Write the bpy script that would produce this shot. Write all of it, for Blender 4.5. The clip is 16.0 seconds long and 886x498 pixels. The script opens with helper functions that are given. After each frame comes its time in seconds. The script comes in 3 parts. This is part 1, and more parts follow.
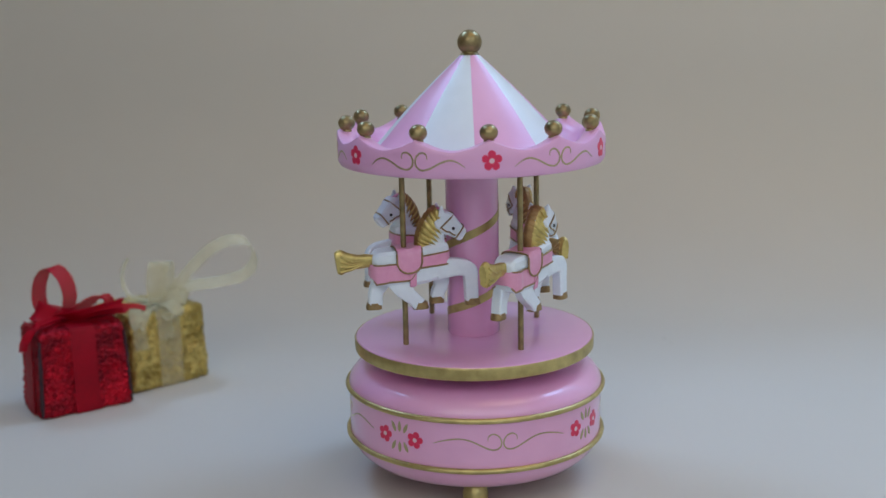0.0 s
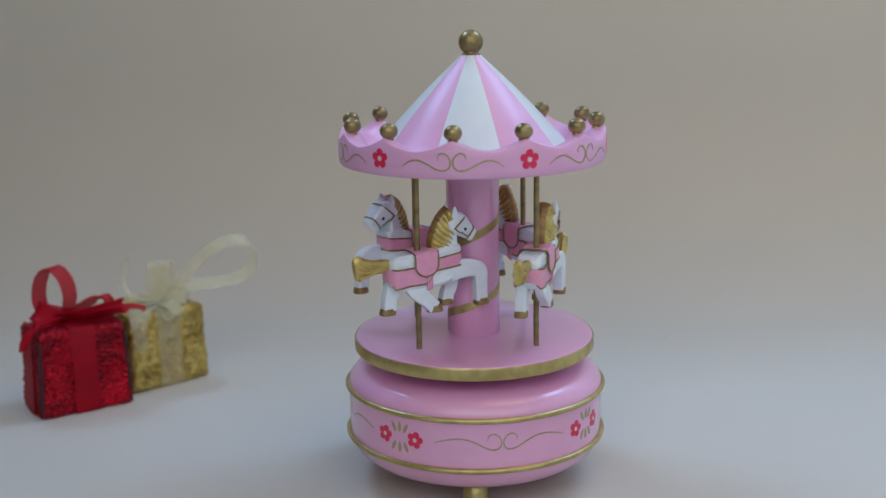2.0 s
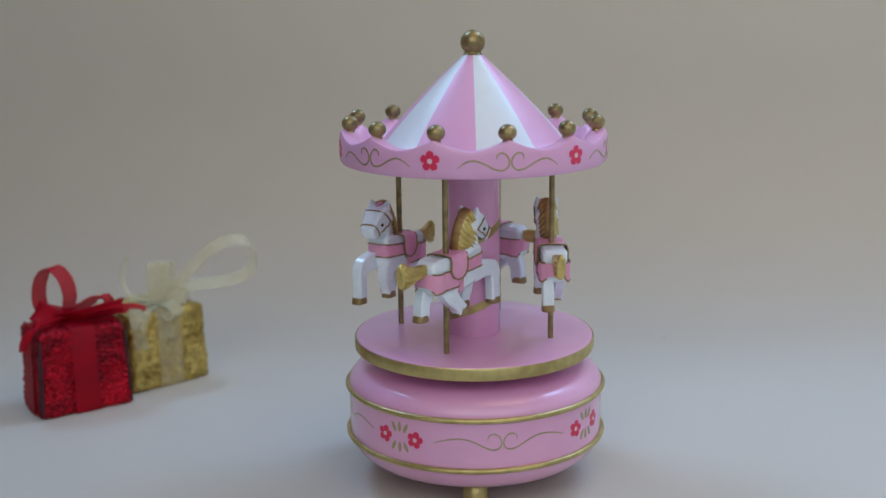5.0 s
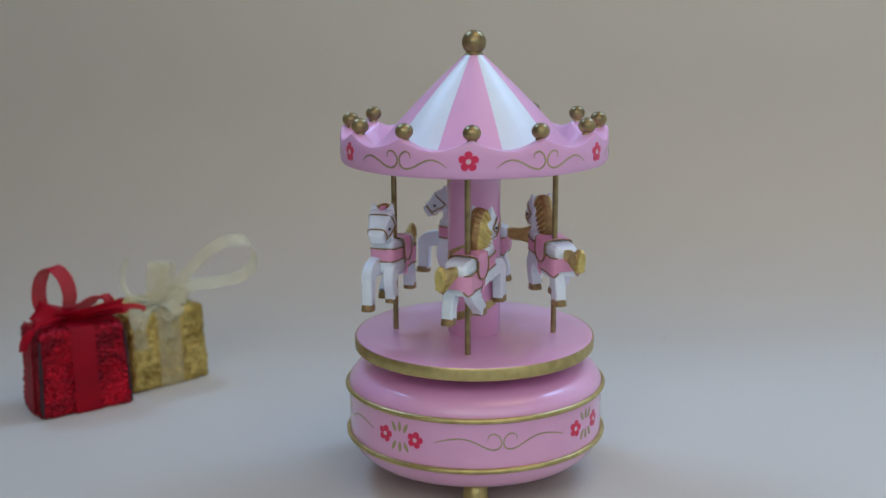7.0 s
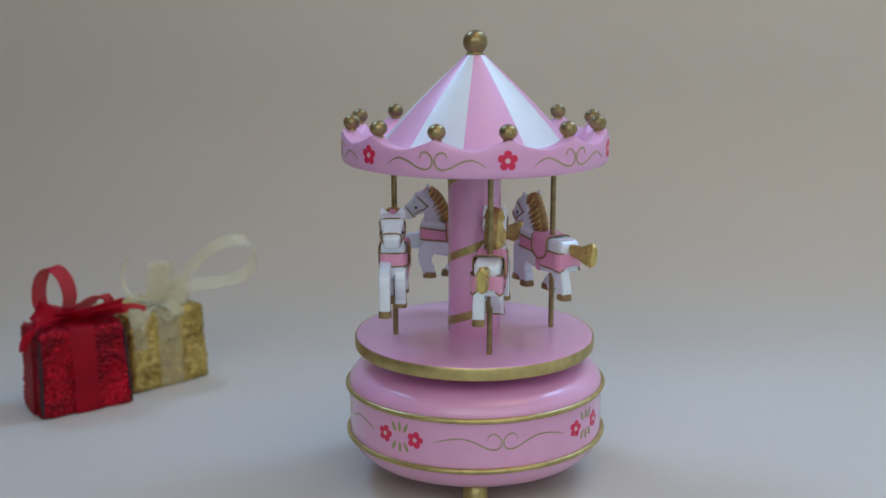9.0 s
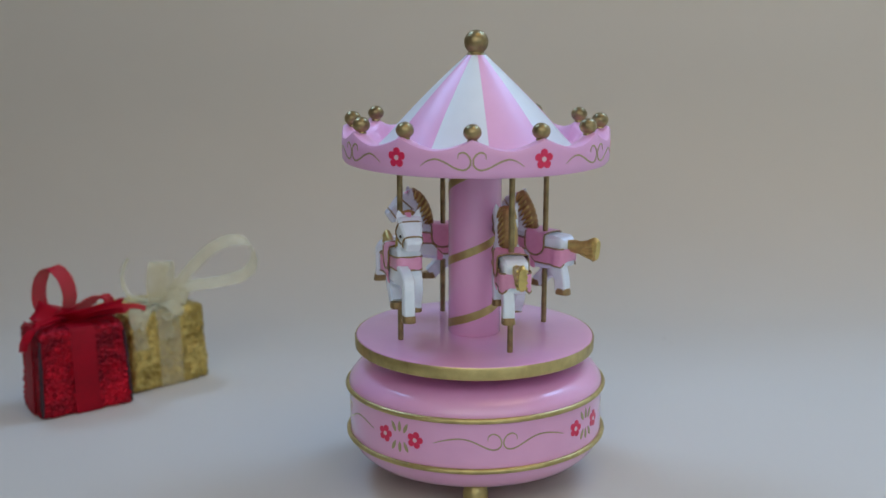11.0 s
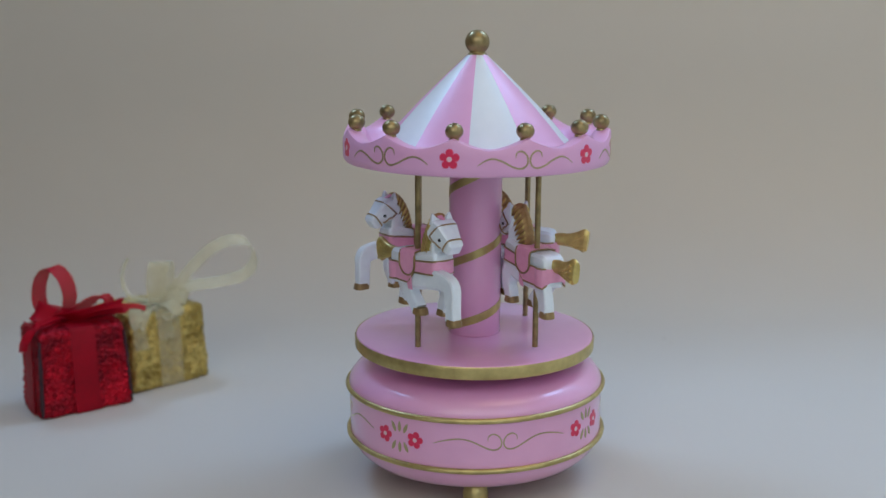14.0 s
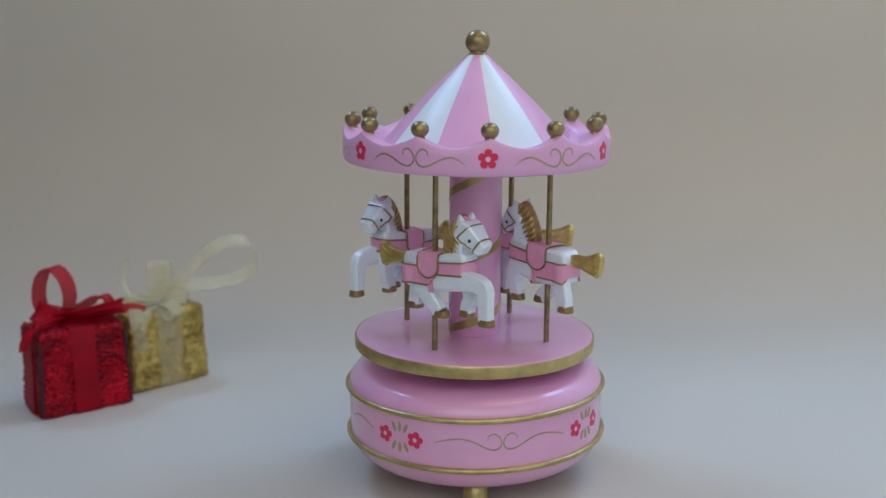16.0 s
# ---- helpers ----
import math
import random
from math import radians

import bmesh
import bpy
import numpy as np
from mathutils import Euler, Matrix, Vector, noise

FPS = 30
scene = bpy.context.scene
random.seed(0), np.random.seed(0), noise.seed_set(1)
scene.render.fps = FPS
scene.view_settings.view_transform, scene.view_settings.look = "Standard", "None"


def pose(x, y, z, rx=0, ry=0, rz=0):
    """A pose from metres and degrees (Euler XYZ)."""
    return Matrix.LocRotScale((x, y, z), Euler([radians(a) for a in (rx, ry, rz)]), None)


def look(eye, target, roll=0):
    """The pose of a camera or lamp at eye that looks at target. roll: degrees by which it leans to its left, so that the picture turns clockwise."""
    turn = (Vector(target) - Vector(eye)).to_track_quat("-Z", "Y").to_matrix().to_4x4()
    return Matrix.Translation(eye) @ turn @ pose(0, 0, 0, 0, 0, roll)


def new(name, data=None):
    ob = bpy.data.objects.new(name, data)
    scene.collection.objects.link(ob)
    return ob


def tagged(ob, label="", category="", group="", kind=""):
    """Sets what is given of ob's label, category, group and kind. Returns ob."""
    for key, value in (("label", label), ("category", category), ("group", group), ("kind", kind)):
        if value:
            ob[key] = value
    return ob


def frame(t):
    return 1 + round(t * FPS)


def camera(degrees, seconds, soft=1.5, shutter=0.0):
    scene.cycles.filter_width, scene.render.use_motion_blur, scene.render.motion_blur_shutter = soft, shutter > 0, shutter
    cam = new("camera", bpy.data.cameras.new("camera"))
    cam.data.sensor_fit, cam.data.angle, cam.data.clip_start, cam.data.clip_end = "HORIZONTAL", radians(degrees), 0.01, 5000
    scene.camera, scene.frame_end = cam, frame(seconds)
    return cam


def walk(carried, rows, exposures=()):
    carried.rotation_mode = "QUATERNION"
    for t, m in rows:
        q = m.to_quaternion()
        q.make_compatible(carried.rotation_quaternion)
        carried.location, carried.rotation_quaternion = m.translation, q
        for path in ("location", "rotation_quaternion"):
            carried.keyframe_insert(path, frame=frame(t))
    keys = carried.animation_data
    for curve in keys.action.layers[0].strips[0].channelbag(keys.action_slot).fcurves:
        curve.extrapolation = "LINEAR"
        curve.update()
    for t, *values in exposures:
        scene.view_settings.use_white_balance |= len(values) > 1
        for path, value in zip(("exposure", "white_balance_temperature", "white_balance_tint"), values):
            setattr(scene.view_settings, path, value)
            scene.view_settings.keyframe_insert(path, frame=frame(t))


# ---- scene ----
# The camera stands still on a table-top tripod.
cam = camera(43.632, 16.0)
cam.data.dof.use_dof, cam.data.dof.focus_distance, cam.data.dof.aperture_fstop = True, 0.395, 10.0
EYE, TARGET, ROLL = (0.0, -0.41126, 0.17192), (-0.01183, 0.0, 0.08788), -0.631
walk(cam, [(0.0, look(EYE, TARGET, ROLL)), (16.0, look(EYE, TARGET, ROLL))], exposures=[(0.0, 0.0), (16.0, 0.0)])

# ---- light: cold daylight from above, an added soft fill behind the camera and an unseen warm lamp ----
world = bpy.data.worlds.new("sky")
world.use_nodes = True
scene.world = world
sky = world.node_tree.nodes.new("ShaderNodeTexSky")
sky.sky_type, sky.sun_disc = "NISHITA", False
sky.sun_elevation, sky.sun_rotation = radians(40), radians(200)
world.node_tree.links.new(sky.outputs["Color"], world.node_tree.nodes["Background"].inputs["Color"])
world.node_tree.nodes["Background"].inputs["Strength"].default_value = 0.08


def area_light(name, eye, target, w, h, watts, color):
    data = bpy.data.lights.new(name, "AREA")
    data.shape, data.size, data.size_y, data.energy, data.color = "RECTANGLE", w, h, watts, color
    ob = new(name, data)
    ob.matrix_world = look(eye, target)
    return ob


# room inside: x -1.15..1.3, y -0.8..0.95, z 0..1.45; cold daylight through two roof windows, a wide fill panel added
# behind the camera, an unseen warm lamp above
area_light("daylight_roof_left", (-0.84, 0.62, 1.449), (-0.84, 0.621, 0.0), 0.6, 0.6, 13.0, (0.33, 0.56, 1.0))
area_light("daylight_roof_right", (0.86, 0.62, 1.449), (0.86, 0.621, 0.0), 0.6, 0.6, 13.0, (0.33, 0.56, 1.0))
# Added frontal fill that brightens the toys; no source is known there.
area_light("south_fill", (0.22, -0.799, 0.70), (0.22, 1.0, 0.70), 1.4, 0.8, 3.5, (0.93, 0.94, 0.97))
area_light("room_lamp", (0.22, -0.08, 0.80), (0.22, 0.33, 0.20), 0.40, 0.40, 0.75, (1.0, 0.70, 0.35))


# ---- materials ----
def material(name, color, rough=0.5, metal=0.0, coat=0.0, color2=None, scale=300.0, low=0.35, high=0.65, bump=0.0, bump_scale=900.0,
             detail=4.0, spec=0.5):
    """A principled surface with mottling between two colours, a second coarse variation, and fine relief."""
    m = bpy.data.materials.new(name)
    m.use_nodes = True
    n, l = m.node_tree.nodes, m.node_tree.links
    b = n["Principled BSDF"]
    b.inputs["Roughness"].default_value, b.inputs["Metallic"].default_value = rough, metal
    b.inputs["Coat Weight"].default_value, b.inputs["Coat Roughness"].default_value = coat, 0.08
    b.inputs["Specular IOR Level"].default_value = spec
    tc = n.new("ShaderNodeTexCoord")
    color2 = color2 or tuple(c * 0.9 for c in color)
    noi = n.new("ShaderNodeTexNoise")
    noi.inputs["Scale"].default_value, noi.inputs["Detail"].default_value = scale, detail
    l.new(tc.outputs["Object"], noi.inputs["Vector"])
    big = n.new("ShaderNodeTexNoise")
    big.inputs["Scale"].default_value, big.inputs["Detail"].default_value = scale * 0.17, 2.0
    l.new(tc.outputs["Object"], big.inputs["Vector"])
    add = n.new("ShaderNodeMath")
    add.operation = "MULTIPLY_ADD"
    add.inputs[1].default_value = 0.5
    half = n.new("ShaderNodeMath")
    half.operation = "MULTIPLY"
    half.inputs[1].default_value = 0.5
    l.new(big.outputs["Fac"], half.inputs[0])
    l.new(noi.outputs["Fac"], add.inputs[0])
    l.new(half.outputs[0], add.inputs[2])
    ramp = n.new("ShaderNodeValToRGB")
    ramp.color_ramp.elements[0].position, ramp.color_ramp.elements[1].position = low, high
    ramp.color_ramp.elements[0].color, ramp.color_ramp.elements[1].color = (*color2, 1), (*color, 1)
    l.new(add.outputs[0], ramp.inputs["Fac"])
    l.new(ramp.outputs["Color"], b.inputs["Base Color"])
    if bump:
        fine = n.new("ShaderNodeTexNoise")
        fine.inputs["Scale"].default_value, fine.inputs["Detail"].default_value = bump_scale, 3.0
        l.new(tc.outputs["Object"], fine.inputs["Vector"])
        bn = n.new("ShaderNodeBump")
        bn.inputs["Strength"].default_value, bn.inputs["Distance"].default_value = bump, 0.0004
        l.new(fine.outputs["Fac"], bn.inputs["Height"])
        l.new(bn.outputs["Normal"], b.inputs["Normal"])
    return m


def foil(name, color, dark, cell, rough, metal):
    """Crinkled glitter foil: cells of different tone and tilt."""
    m = material(name, color, rough, metal, 0.0, dark, cell * 0.45, 0.40, 0.60, spec=0.25)
    n, l = m.node_tree.nodes, m.node_tree.links
    b = n["Principled BSDF"]
    tc = n.new("ShaderNodeTexCoord")
    vor = n.new("ShaderNodeTexVoronoi")
    vor.inputs["Scale"].default_value = cell
    l.new(tc.outputs["Object"], vor.inputs["Vector"])
    noi = n.new("ShaderNodeTexNoise")
    noi.inputs["Scale"].default_value, noi.inputs["Detail"].default_value = cell * 0.6, 5.0
    l.new(tc.outputs["Object"], noi.inputs["Vector"])
    mix = n.new("ShaderNodeMath")
    mix.operation = "ADD"
    l.new(vor.outputs["Distance"], mix.inputs[0])
    l.new(noi.outputs["Fac"], mix.inputs[1])
    bn = n.new("ShaderNodeBump")
    bn.inputs["Strength"].default_value, bn.inputs["Distance"].default_value = 1.0, 0.0011
    l.new(mix.outputs[0], bn.inputs["Height"])
    l.new(bn.outputs["Normal"], b.inputs["Normal"])
    return m


def sheer(name, color, opacity):
    """Thin organza ribbon: part of the light passes through it."""
    m = material(name, color, 0.55, 0.0, 0.0, tuple(c * 0.8 for c in color), 900.0, spec=0.15)
    n, l = m.node_tree.nodes, m.node_tree.links
    b, out = n["Principled BSDF"], n["Material Output"]
    tr = n.new("ShaderNodeBsdfTranslucent")
    tr.inputs["Color"].default_value = (*color, 1)
    clear = n.new("ShaderNodeBsdfTransparent")
    one, two = n.new("ShaderNodeMixShader"), n.new("ShaderNodeMixShader")
    one.inputs[0].default_value, two.inputs[0].default_value = 0.35, opacity
    l.new(b.outputs[0], one.inputs[1])
    l.new(tr.outputs[0], one.inputs[2])
    l.new(clear.outputs[0], two.inputs[1])
    l.new(one.outputs[0], two.inputs[2])
    l.new(two.outputs[0], out.inputs["Surface"])
    return m


PINK = material("pink_lacquer", (0.775, 0.42, 0.64), 0.38, 0.0, 0.1, (0.74, 0.39, 0.605), 120.0, bump=0.03, bump_scale=260.0)
PINK_GLOSS = material("pink_gloss_lacquer", (0.81, 0.42, 0.63), 0.3, 0.0, 0.8, (0.77, 0.39, 0.595), 120.0, bump=0.03, bump_scale=260.0)
ROSE = material("rose_paint", (0.81, 0.37, 0.53), 0.4, 0.0, 0.25, (0.75, 0.31, 0.46), 500.0, bump=0.12)
WHITE = material("white_lacquer", (0.73, 0.80, 0.825), 0.42, 0.0, 0.1, (0.68, 0.75, 0.77), 150.0, bump=0.03, bump_scale=260.0)
HORSE = material("white_horse_paint", (0.82, 0.905, 0.93), 0.3, 0.0, 0.7, (0.75, 0.83, 0.86), 420.0, bump=0.2, bump_scale=500.0)
GOLD = material("gold_paint", (0.60, 0.50, 0.20), 0.34, 0.65, 0.0, (0.38, 0.30, 0.11), 260.0, bump=0.12)
BRASS = material("aged_brass", (0.36, 0.28, 0.12), 0.34, 0.7, 0.0, (0.14, 0.11, 0.05), 240.0, 0.36, 0.58, bump=0.15, bump_scale=500.0)
HAIR = material("gold_hair_paint", (0.68, 0.55, 0.18), 0.34, 0.6, 0.0, (0.38, 0.27, 0.08), 300.0, 0.36, 0.58, bump=0.25, bump_scale=600.0)
BROWN_HAIR = material("brown_gold_hair_paint", (0.45, 0.28, 0.095), 0.42, 0.35, 0.0, (0.24, 0.13, 0.045), 330.0, 0.38, 0.6, bump=0.25, bump_scale=600.0)
OLIVE = material("olive_gold_ink", (0.50, 0.42, 0.22), 0.36, 0.5, 0.0, (0.40, 0.33, 0.17), 500.0)
LEAF = material("olive_leaf_ink", (0.44, 0.40, 0.20), 0.45, 0.3, 0.0, (0.36, 0.33, 0.15), 500.0)
RED = material("red_ink", (0.76, 0.025, 0.10), 0.4, 0.0, 0.2, (0.64, 0.018, 0.08), 500.0)
CREAM = material("pale_pink_ink", (0.80, 0.55, 0.60), 0.4)
BLACK = material("black_paint", (0.012, 0.011, 0.012), 0.3)
TRIM = material("brown_gold_trim", (0.40, 0.28, 0.11), 0.4, 0.45, 0.0, (0.22, 0.14, 0.06), 500.0)
PAPER = material("cream_paper", (0.590, 0.556, 0.472), 0.7, 0.0, 0.0, (0.570, 0.536, 0.452), 9.0, bump=0.05, bump_scale=420.0, spec=0.3)
ROOM = material("cream_wall_paint", (0.81, 0.735, 0.64), 0.8, 0.0, 0.0, (0.78, 0.705, 0.61), 4.0)
# Dark tone for the unseen west walls, chosen to soak up bounced light.
DARK_WALL = material("dark_wall", (0.16, 0.10, 0.06), 0.6, 0.0, 0.0, (0.09, 0.055, 0.035), 12.0)
RED_FOIL = foil("red_glitter_foil", (0.56, 0.004, 0.02), (0.20, 0.002, 0.010), 620.0, 0.45, 0.4)
GOLD_FOIL = foil("gold_sequin_foil", (0.74, 0.58, 0.18), (0.34, 0.24, 0.055), 420.0, 0.36, 0.55)
RED_SEAM_SHADE = material("dark_red_seam_shade", (0.045, 0.006, 0.012), 0.5, 0.0, 0.0, (0.02, 0.004, 0.008), 500.0)
DARK_CRUMB = material("crumb", (0.34, 0.28, 0.22), 0.8)
RED_SHEER = sheer("red_organza", (0.62, 0.006, 0.03), 0.72)
RED_BAND = material("red_satin", (0.34, 0.002, 0.013), 0.5, 0.0, 0.0, (0.24, 0.002, 0.010), 600.0, bump=0.2, spec=0.15)
CREAM_SHEER = sheer("cream_organza", (0.88, 0.83, 0.58), 0.40)
CREAM_BAND = sheer("cream_organza_band", (0.84, 0.78, 0.52), 0.30)


# ---- mesh helpers ----
def finish(name, bm, mats, angle=38):
    bmesh.ops.recalc_face_normals(bm, faces=bm.faces)
    me = bpy.data.meshes.new(name)
    bm.to_mesh(me)
    bm.free()
    for m in mats if isinstance(mats, (list, tuple)) else [mats]:
        me.materials.append(m)
    for poly in me.polygons:
        poly.use_smooth = True
    me.set_sharp_from_angle(angle=radians(angle))
    return me


def part(name, bm, mats, parent, label="", m=None, angle=38):
    me = bm if isinstance(bm, bpy.types.Mesh) else finish(name, bm, mats, angle)
    ob = new(name, me)
    ob.parent = parent
    if m is not None:
        ob.matrix_basis = m
    if label:
        tagged(ob, label)
    return ob


def empty(name, m, label, category, group="", kind=""):
    ob = new(name)
    ob.matrix_basis = m
    ob.empty_display_size = 0.01
    return tagged(ob, label, category, group, kind)


def lathe(profile, n=128, a0=0.0, a1=360.0, bm=None, closed=False):
    """Turns (radius, z) points about z, from azimuth a0 to a1 (0 is -y, 90 is +x)."""
    bm = bm or bmesh.new()
    full = abs(a1 - a0 - 360.0) < 1e-6
    rings = []
    for i in range(n if full else n + 1):
        a = radians(a0 + (a1 - a0) * i / n)
        rings.append([bm.verts.new((r * math.sin(a), -r * math.cos(a), z)) for r, z in profile])
    for i in range(n):
        p, q = rings[i], rings[(i + 1) % len(rings)]
        for j in range(len(profile) - (0 if closed else 1)):
            k = (j + 1) % len(profile)
            bm.faces.new((p[j], q[j], q[k], p[k]))
    bmesh.ops.remove_doubles(bm, verts=bm.verts, dist=1e-7)
    if not full:
        for ring in (0, -1):
            live = [v for v in rings[ring] if v.is_valid]
            if len(live) > 2:
                bm.faces.new(live)
    return bm


def spline(points, steps=6):
    """A smooth curve through the points (Catmull-Rom)."""
    pts = [Vector(p) for p in points]
    pts = [pts[0] * 2 - pts[1]] + pts + [pts[-1] * 2 - pts[-2]]
    out = []
    for i in range(1, len(pts) - 2):
        a, b, c, d = pts[i - 1:i + 3]
        for s in range(steps):
            t = s / steps
            out.append(0.5 * (2 * b + (c - a) * t + (2 * a - 5 * b + 4 * c - d) * t * t + (3 * b - a - 3 * c + d) * t ** 3))
    return out + [pts[-2]]


def tube(path, radius, bm=None, sides=6, loop=False):
    bm = bm or bmesh.new()
    path = [Vector(p) for p in path]
    rings, n = [], len(path)
    for i, p in enumerate(path):
        d = (path[(i + 1) % n] - path[i - 1]) if loop else (path[min(i + 1, n - 1)] - path[max(i - 1, 0)])
        d.normalize()
        up = Vector((0, 0, 1)) if abs(d.z) < 0.9 else Vector((0, 1, 0))
        s = d.cross(up).normalized()
        u = s.cross(d)
        r = radius[i] if isinstance(radius, (list, tuple)) else radius
        rings.append([bm.verts.new(p + r * (math.cos(2 * math.pi * k / sides) * s + math.sin(2 * math.pi * k / sides) * u)) for k in range(sides)])
    for i in range(n if loop else n - 1):
        p, q = rings[i], rings[(i + 1) % n]
        for k in range(sides):
            bm.faces.new((p[k], p[(k + 1) % sides], q[(k + 1) % sides], q[k]))
    if not loop:
        bm.faces.new(rings[0][::-1])
        bm.faces.new(rings[-1])
    return bm


def loft(sections, bm=None, sides=20, power=3.0, steps=4, wedge=0.0):
    """Skin over rounded-box sections: (centre, half depth in the xz plane, half width along y). The sections stand across the path; wedge narrows their back."""
    bm = bm or bmesh.new()
    rows = [np.array([*c, a, b]) for c, a, b in sections]
    rows = [2 * rows[0] - rows[1]] + rows + [2 * rows[-1] - rows[-2]]
    fine = []
    for i in range(1, len(rows) - 2):
        a, b, c, d = rows[i - 1:i + 3]
        for s in range(steps):
            t = s / steps
            fine.append(0.5 * (2 * b + (c - a) * t + (2 * a - 5 * b + 4 * c - d) * t * t + (3 * b - a - 3 * c + d) * t ** 3))
    fine.append(rows[-2])
    rings = []
    for i, f in enumerate(fine):
        d = Vector(fine[min(i + 1, len(fine) - 1)][:3] - fine[max(i - 1, 0)][:3])
        d.y = 0
        d.normalize()
        u = Vector((-d.z, 0, d.x))
        ring = []
        for k in range(sides):
            a = 2 * math.pi * (k + 0.5) / sides
            cu, cy = math.sin(a), math.cos(a)
            su = math.copysign(abs(cu) ** (2 / power), cu) * max(f[3], 0.0002)
            sy = math.copysign(abs(cy) ** (2 / power), cy) * max(f[4], 0.0002) * (1 - wedge * (0.5 + 0.5 * su / max(f[3], 0.0002)))
            ring.append(bm.verts.new(Vector(f[:3]) + u * su + Vector((0, sy, 0))))
        rings.append(ring)
    for p, q in zip(rings, rings[1:]):
        for k in range(sides):
            bm.faces.new((p[k], p[(k + 1) % sides], q[(k + 1) % sides], q[k]))
    bm.faces.new(rings[0][::-1])
    bm.faces.new(rings[-1])
    return bm


def ball(radius, center=(0, 0, 0), bm=None, seg=28, squash=1.0):
    bm = bm or bmesh.new()
    bmesh.ops.create_uvsphere(bm, u_segments=seg, v_segments=seg // 2, radius=radius,
                              matrix=Matrix.Translation(center) @ Matrix.Diagonal((1, 1, squash, 1)))
    return bm


def around(u, v, radius, lift=0.0):
    """A point on an upright drum: u metres along its skin from azimuth 0, v metres up."""
    a = u / radius
    return Vector(((radius + lift) * math.sin(a), -(radius + lift) * math.cos(a), v))


def ribbon_on_drum(curve, width, radius, thick=0.00012, bm=None, taper=True):
    """A painted stroke that follows a drum's skin: flat band with its own thickness."""
    bm = bm or bmesh.new()
    n = len(curve)
    rows = []
    for i, p in enumerate(curve):
        d = (curve[min(i + 1, n - 1)] - curve[max(i - 1, 0)]).normalized()
        s = Vector((-d.y, d.x))
        w = width * (min(1.0, 0.35 + 4.0 * min(i, n - 1 - i) / n) if taper else 1.0) / 2
        a, b = p + s * w, p - s * w
        rows.append([bm.verts.new(around(a.x, a.y, radius, -0.0002)), bm.verts.new(around(a.x, a.y, radius, thick)),
                     bm.verts.new(around(b.x, b.y, radius, thick)), bm.verts.new(around(b.x, b.y, radius, -0.0002))])
    for p, q in zip(rows, rows[1:]):
        for k in range(3):
            bm.faces.new((p[k], q[k], q[k + 1], p[k + 1]))
    bm.faces.new(rows[0])
    bm.faces.new(rows[-1])
    return bm


def disc_on_drum(outline, center, radius, lift, bm, index):
    mid = bm.verts.new(around(center[0], center[1], radius, lift))
    top = [bm.verts.new(around(center[0] + x, center[1] + y, radius, lift)) for x, y in outline]
    low = [bm.verts.new(around(center[0] + x, center[1] + y, radius, -0.0002)) for x, y in outline]
    for i in range(len(outline)):
        j = (i + 1) % len(outline)
        for f in ((mid, top[i], top[j]), (top[i], low[i], low[j], top[j])):
            bm.faces.new(f).material_index = index


def flower_mesh(size, radius, turn=0.0):
    """A painted flower of five round petals with a pale heart, at azimuth 0 and z 0."""
    bm = bmesh.new()
    petals = []
    for i in range(60):
        a = 2 * math.pi * i / 60
        r = size * (0.60 + 0.42 * abs(math.cos(2.5 * a)) ** 0.55)
        petals.append((r * math.sin(a + turn), r * math.cos(a + turn)))
    disc_on_drum(petals, (0, 0), radius, 0.00012, bm, 0)
    disc_on_drum([(0.26 * size * math.sin(2 * math.pi * i / 16), 0.26 * size * math.cos(2 * math.pi * i / 16)) for i in range(16)],
                 (0, 0), radius, 0.0002, bm, 1)
    return finish("flower", bm, [RED, CREAM])


def leaf_mesh(length, width, lean, radius):
    bm = bmesh.new()
    pts = []
    for i in range(16):
        a = 2 * math.pi * i / 16
        x, y = width / 2 * math.sin(a) * abs(math.sin(a)) ** 0.5 * (1 - 0.25 * math.cos(a)), length / 2 * math.cos(a)
        pts.append((x * math.cos(lean) + y * math.sin(lean), -x * math.sin(lean) + y * math.cos(lean)))
    disc_on_drum(pts, (0, 0), radius, 0.00012, bm, 0)
    return finish("leaf", bm, LEAF)


def scroll_mesh(points, width, radius):
    bm = bmesh.new()
    for side in (1, -1):
        ribbon_on_drum(spline([Vector((x * 0.001 * side, y * 0.001)) for x, y in points], 6), width, radius, bm=bm)
    return finish("scroll", bm, OLIVE)


def turn(az, z=0.0):
    return pose(0, 0, z, 0, 0, az)


# ---- the setting: one paper sheet that sweeps up behind, and a plain room round it ----
def sheet(prof, half, wavy):
    """A thin sheet of paper or card, its section given as (y, z), with a slight wave where it stands."""
    bm = bmesh.new()
    xs = [-half + 2 * half * i / 30 for i in range(31)]

    def skin(d):
        rows = []
        for x in xs:
            row = []
            for k, (y, z) in enumerate(prof):
                p, q = prof[max(k - 1, 0)], prof[min(k + 1, len(prof) - 1)]
                n = Vector((q[1] - p[1], -(q[0] - p[0]))).normalized() * d
                row.append(bm.verts.new((x, y + n.x + wavy * math.sin(x * 9 + 1.0) * min(1.0, z / 0.1), z + n.y)))
            rows.append(row)
        for p, q in zip(rows, rows[1:]):
            for j in range(len(prof) - 1):
                bm.faces.new((p[j], q[j], q[j + 1], p[j + 1]))
        return rows

    face, back = skin(0.0), skin(0.0008)
    for p, q in ((face[0], back[0]), (face[-1], back[-1]), ([r[0] for r in face], [r[0] for r in back]), ([r[-1] for r in face], [r[-1] for r in back])):
        for j in range(len(p) - 1):
            bm.faces.new((p[j], p[j + 1], q[j + 1], q[j]))
    return bm


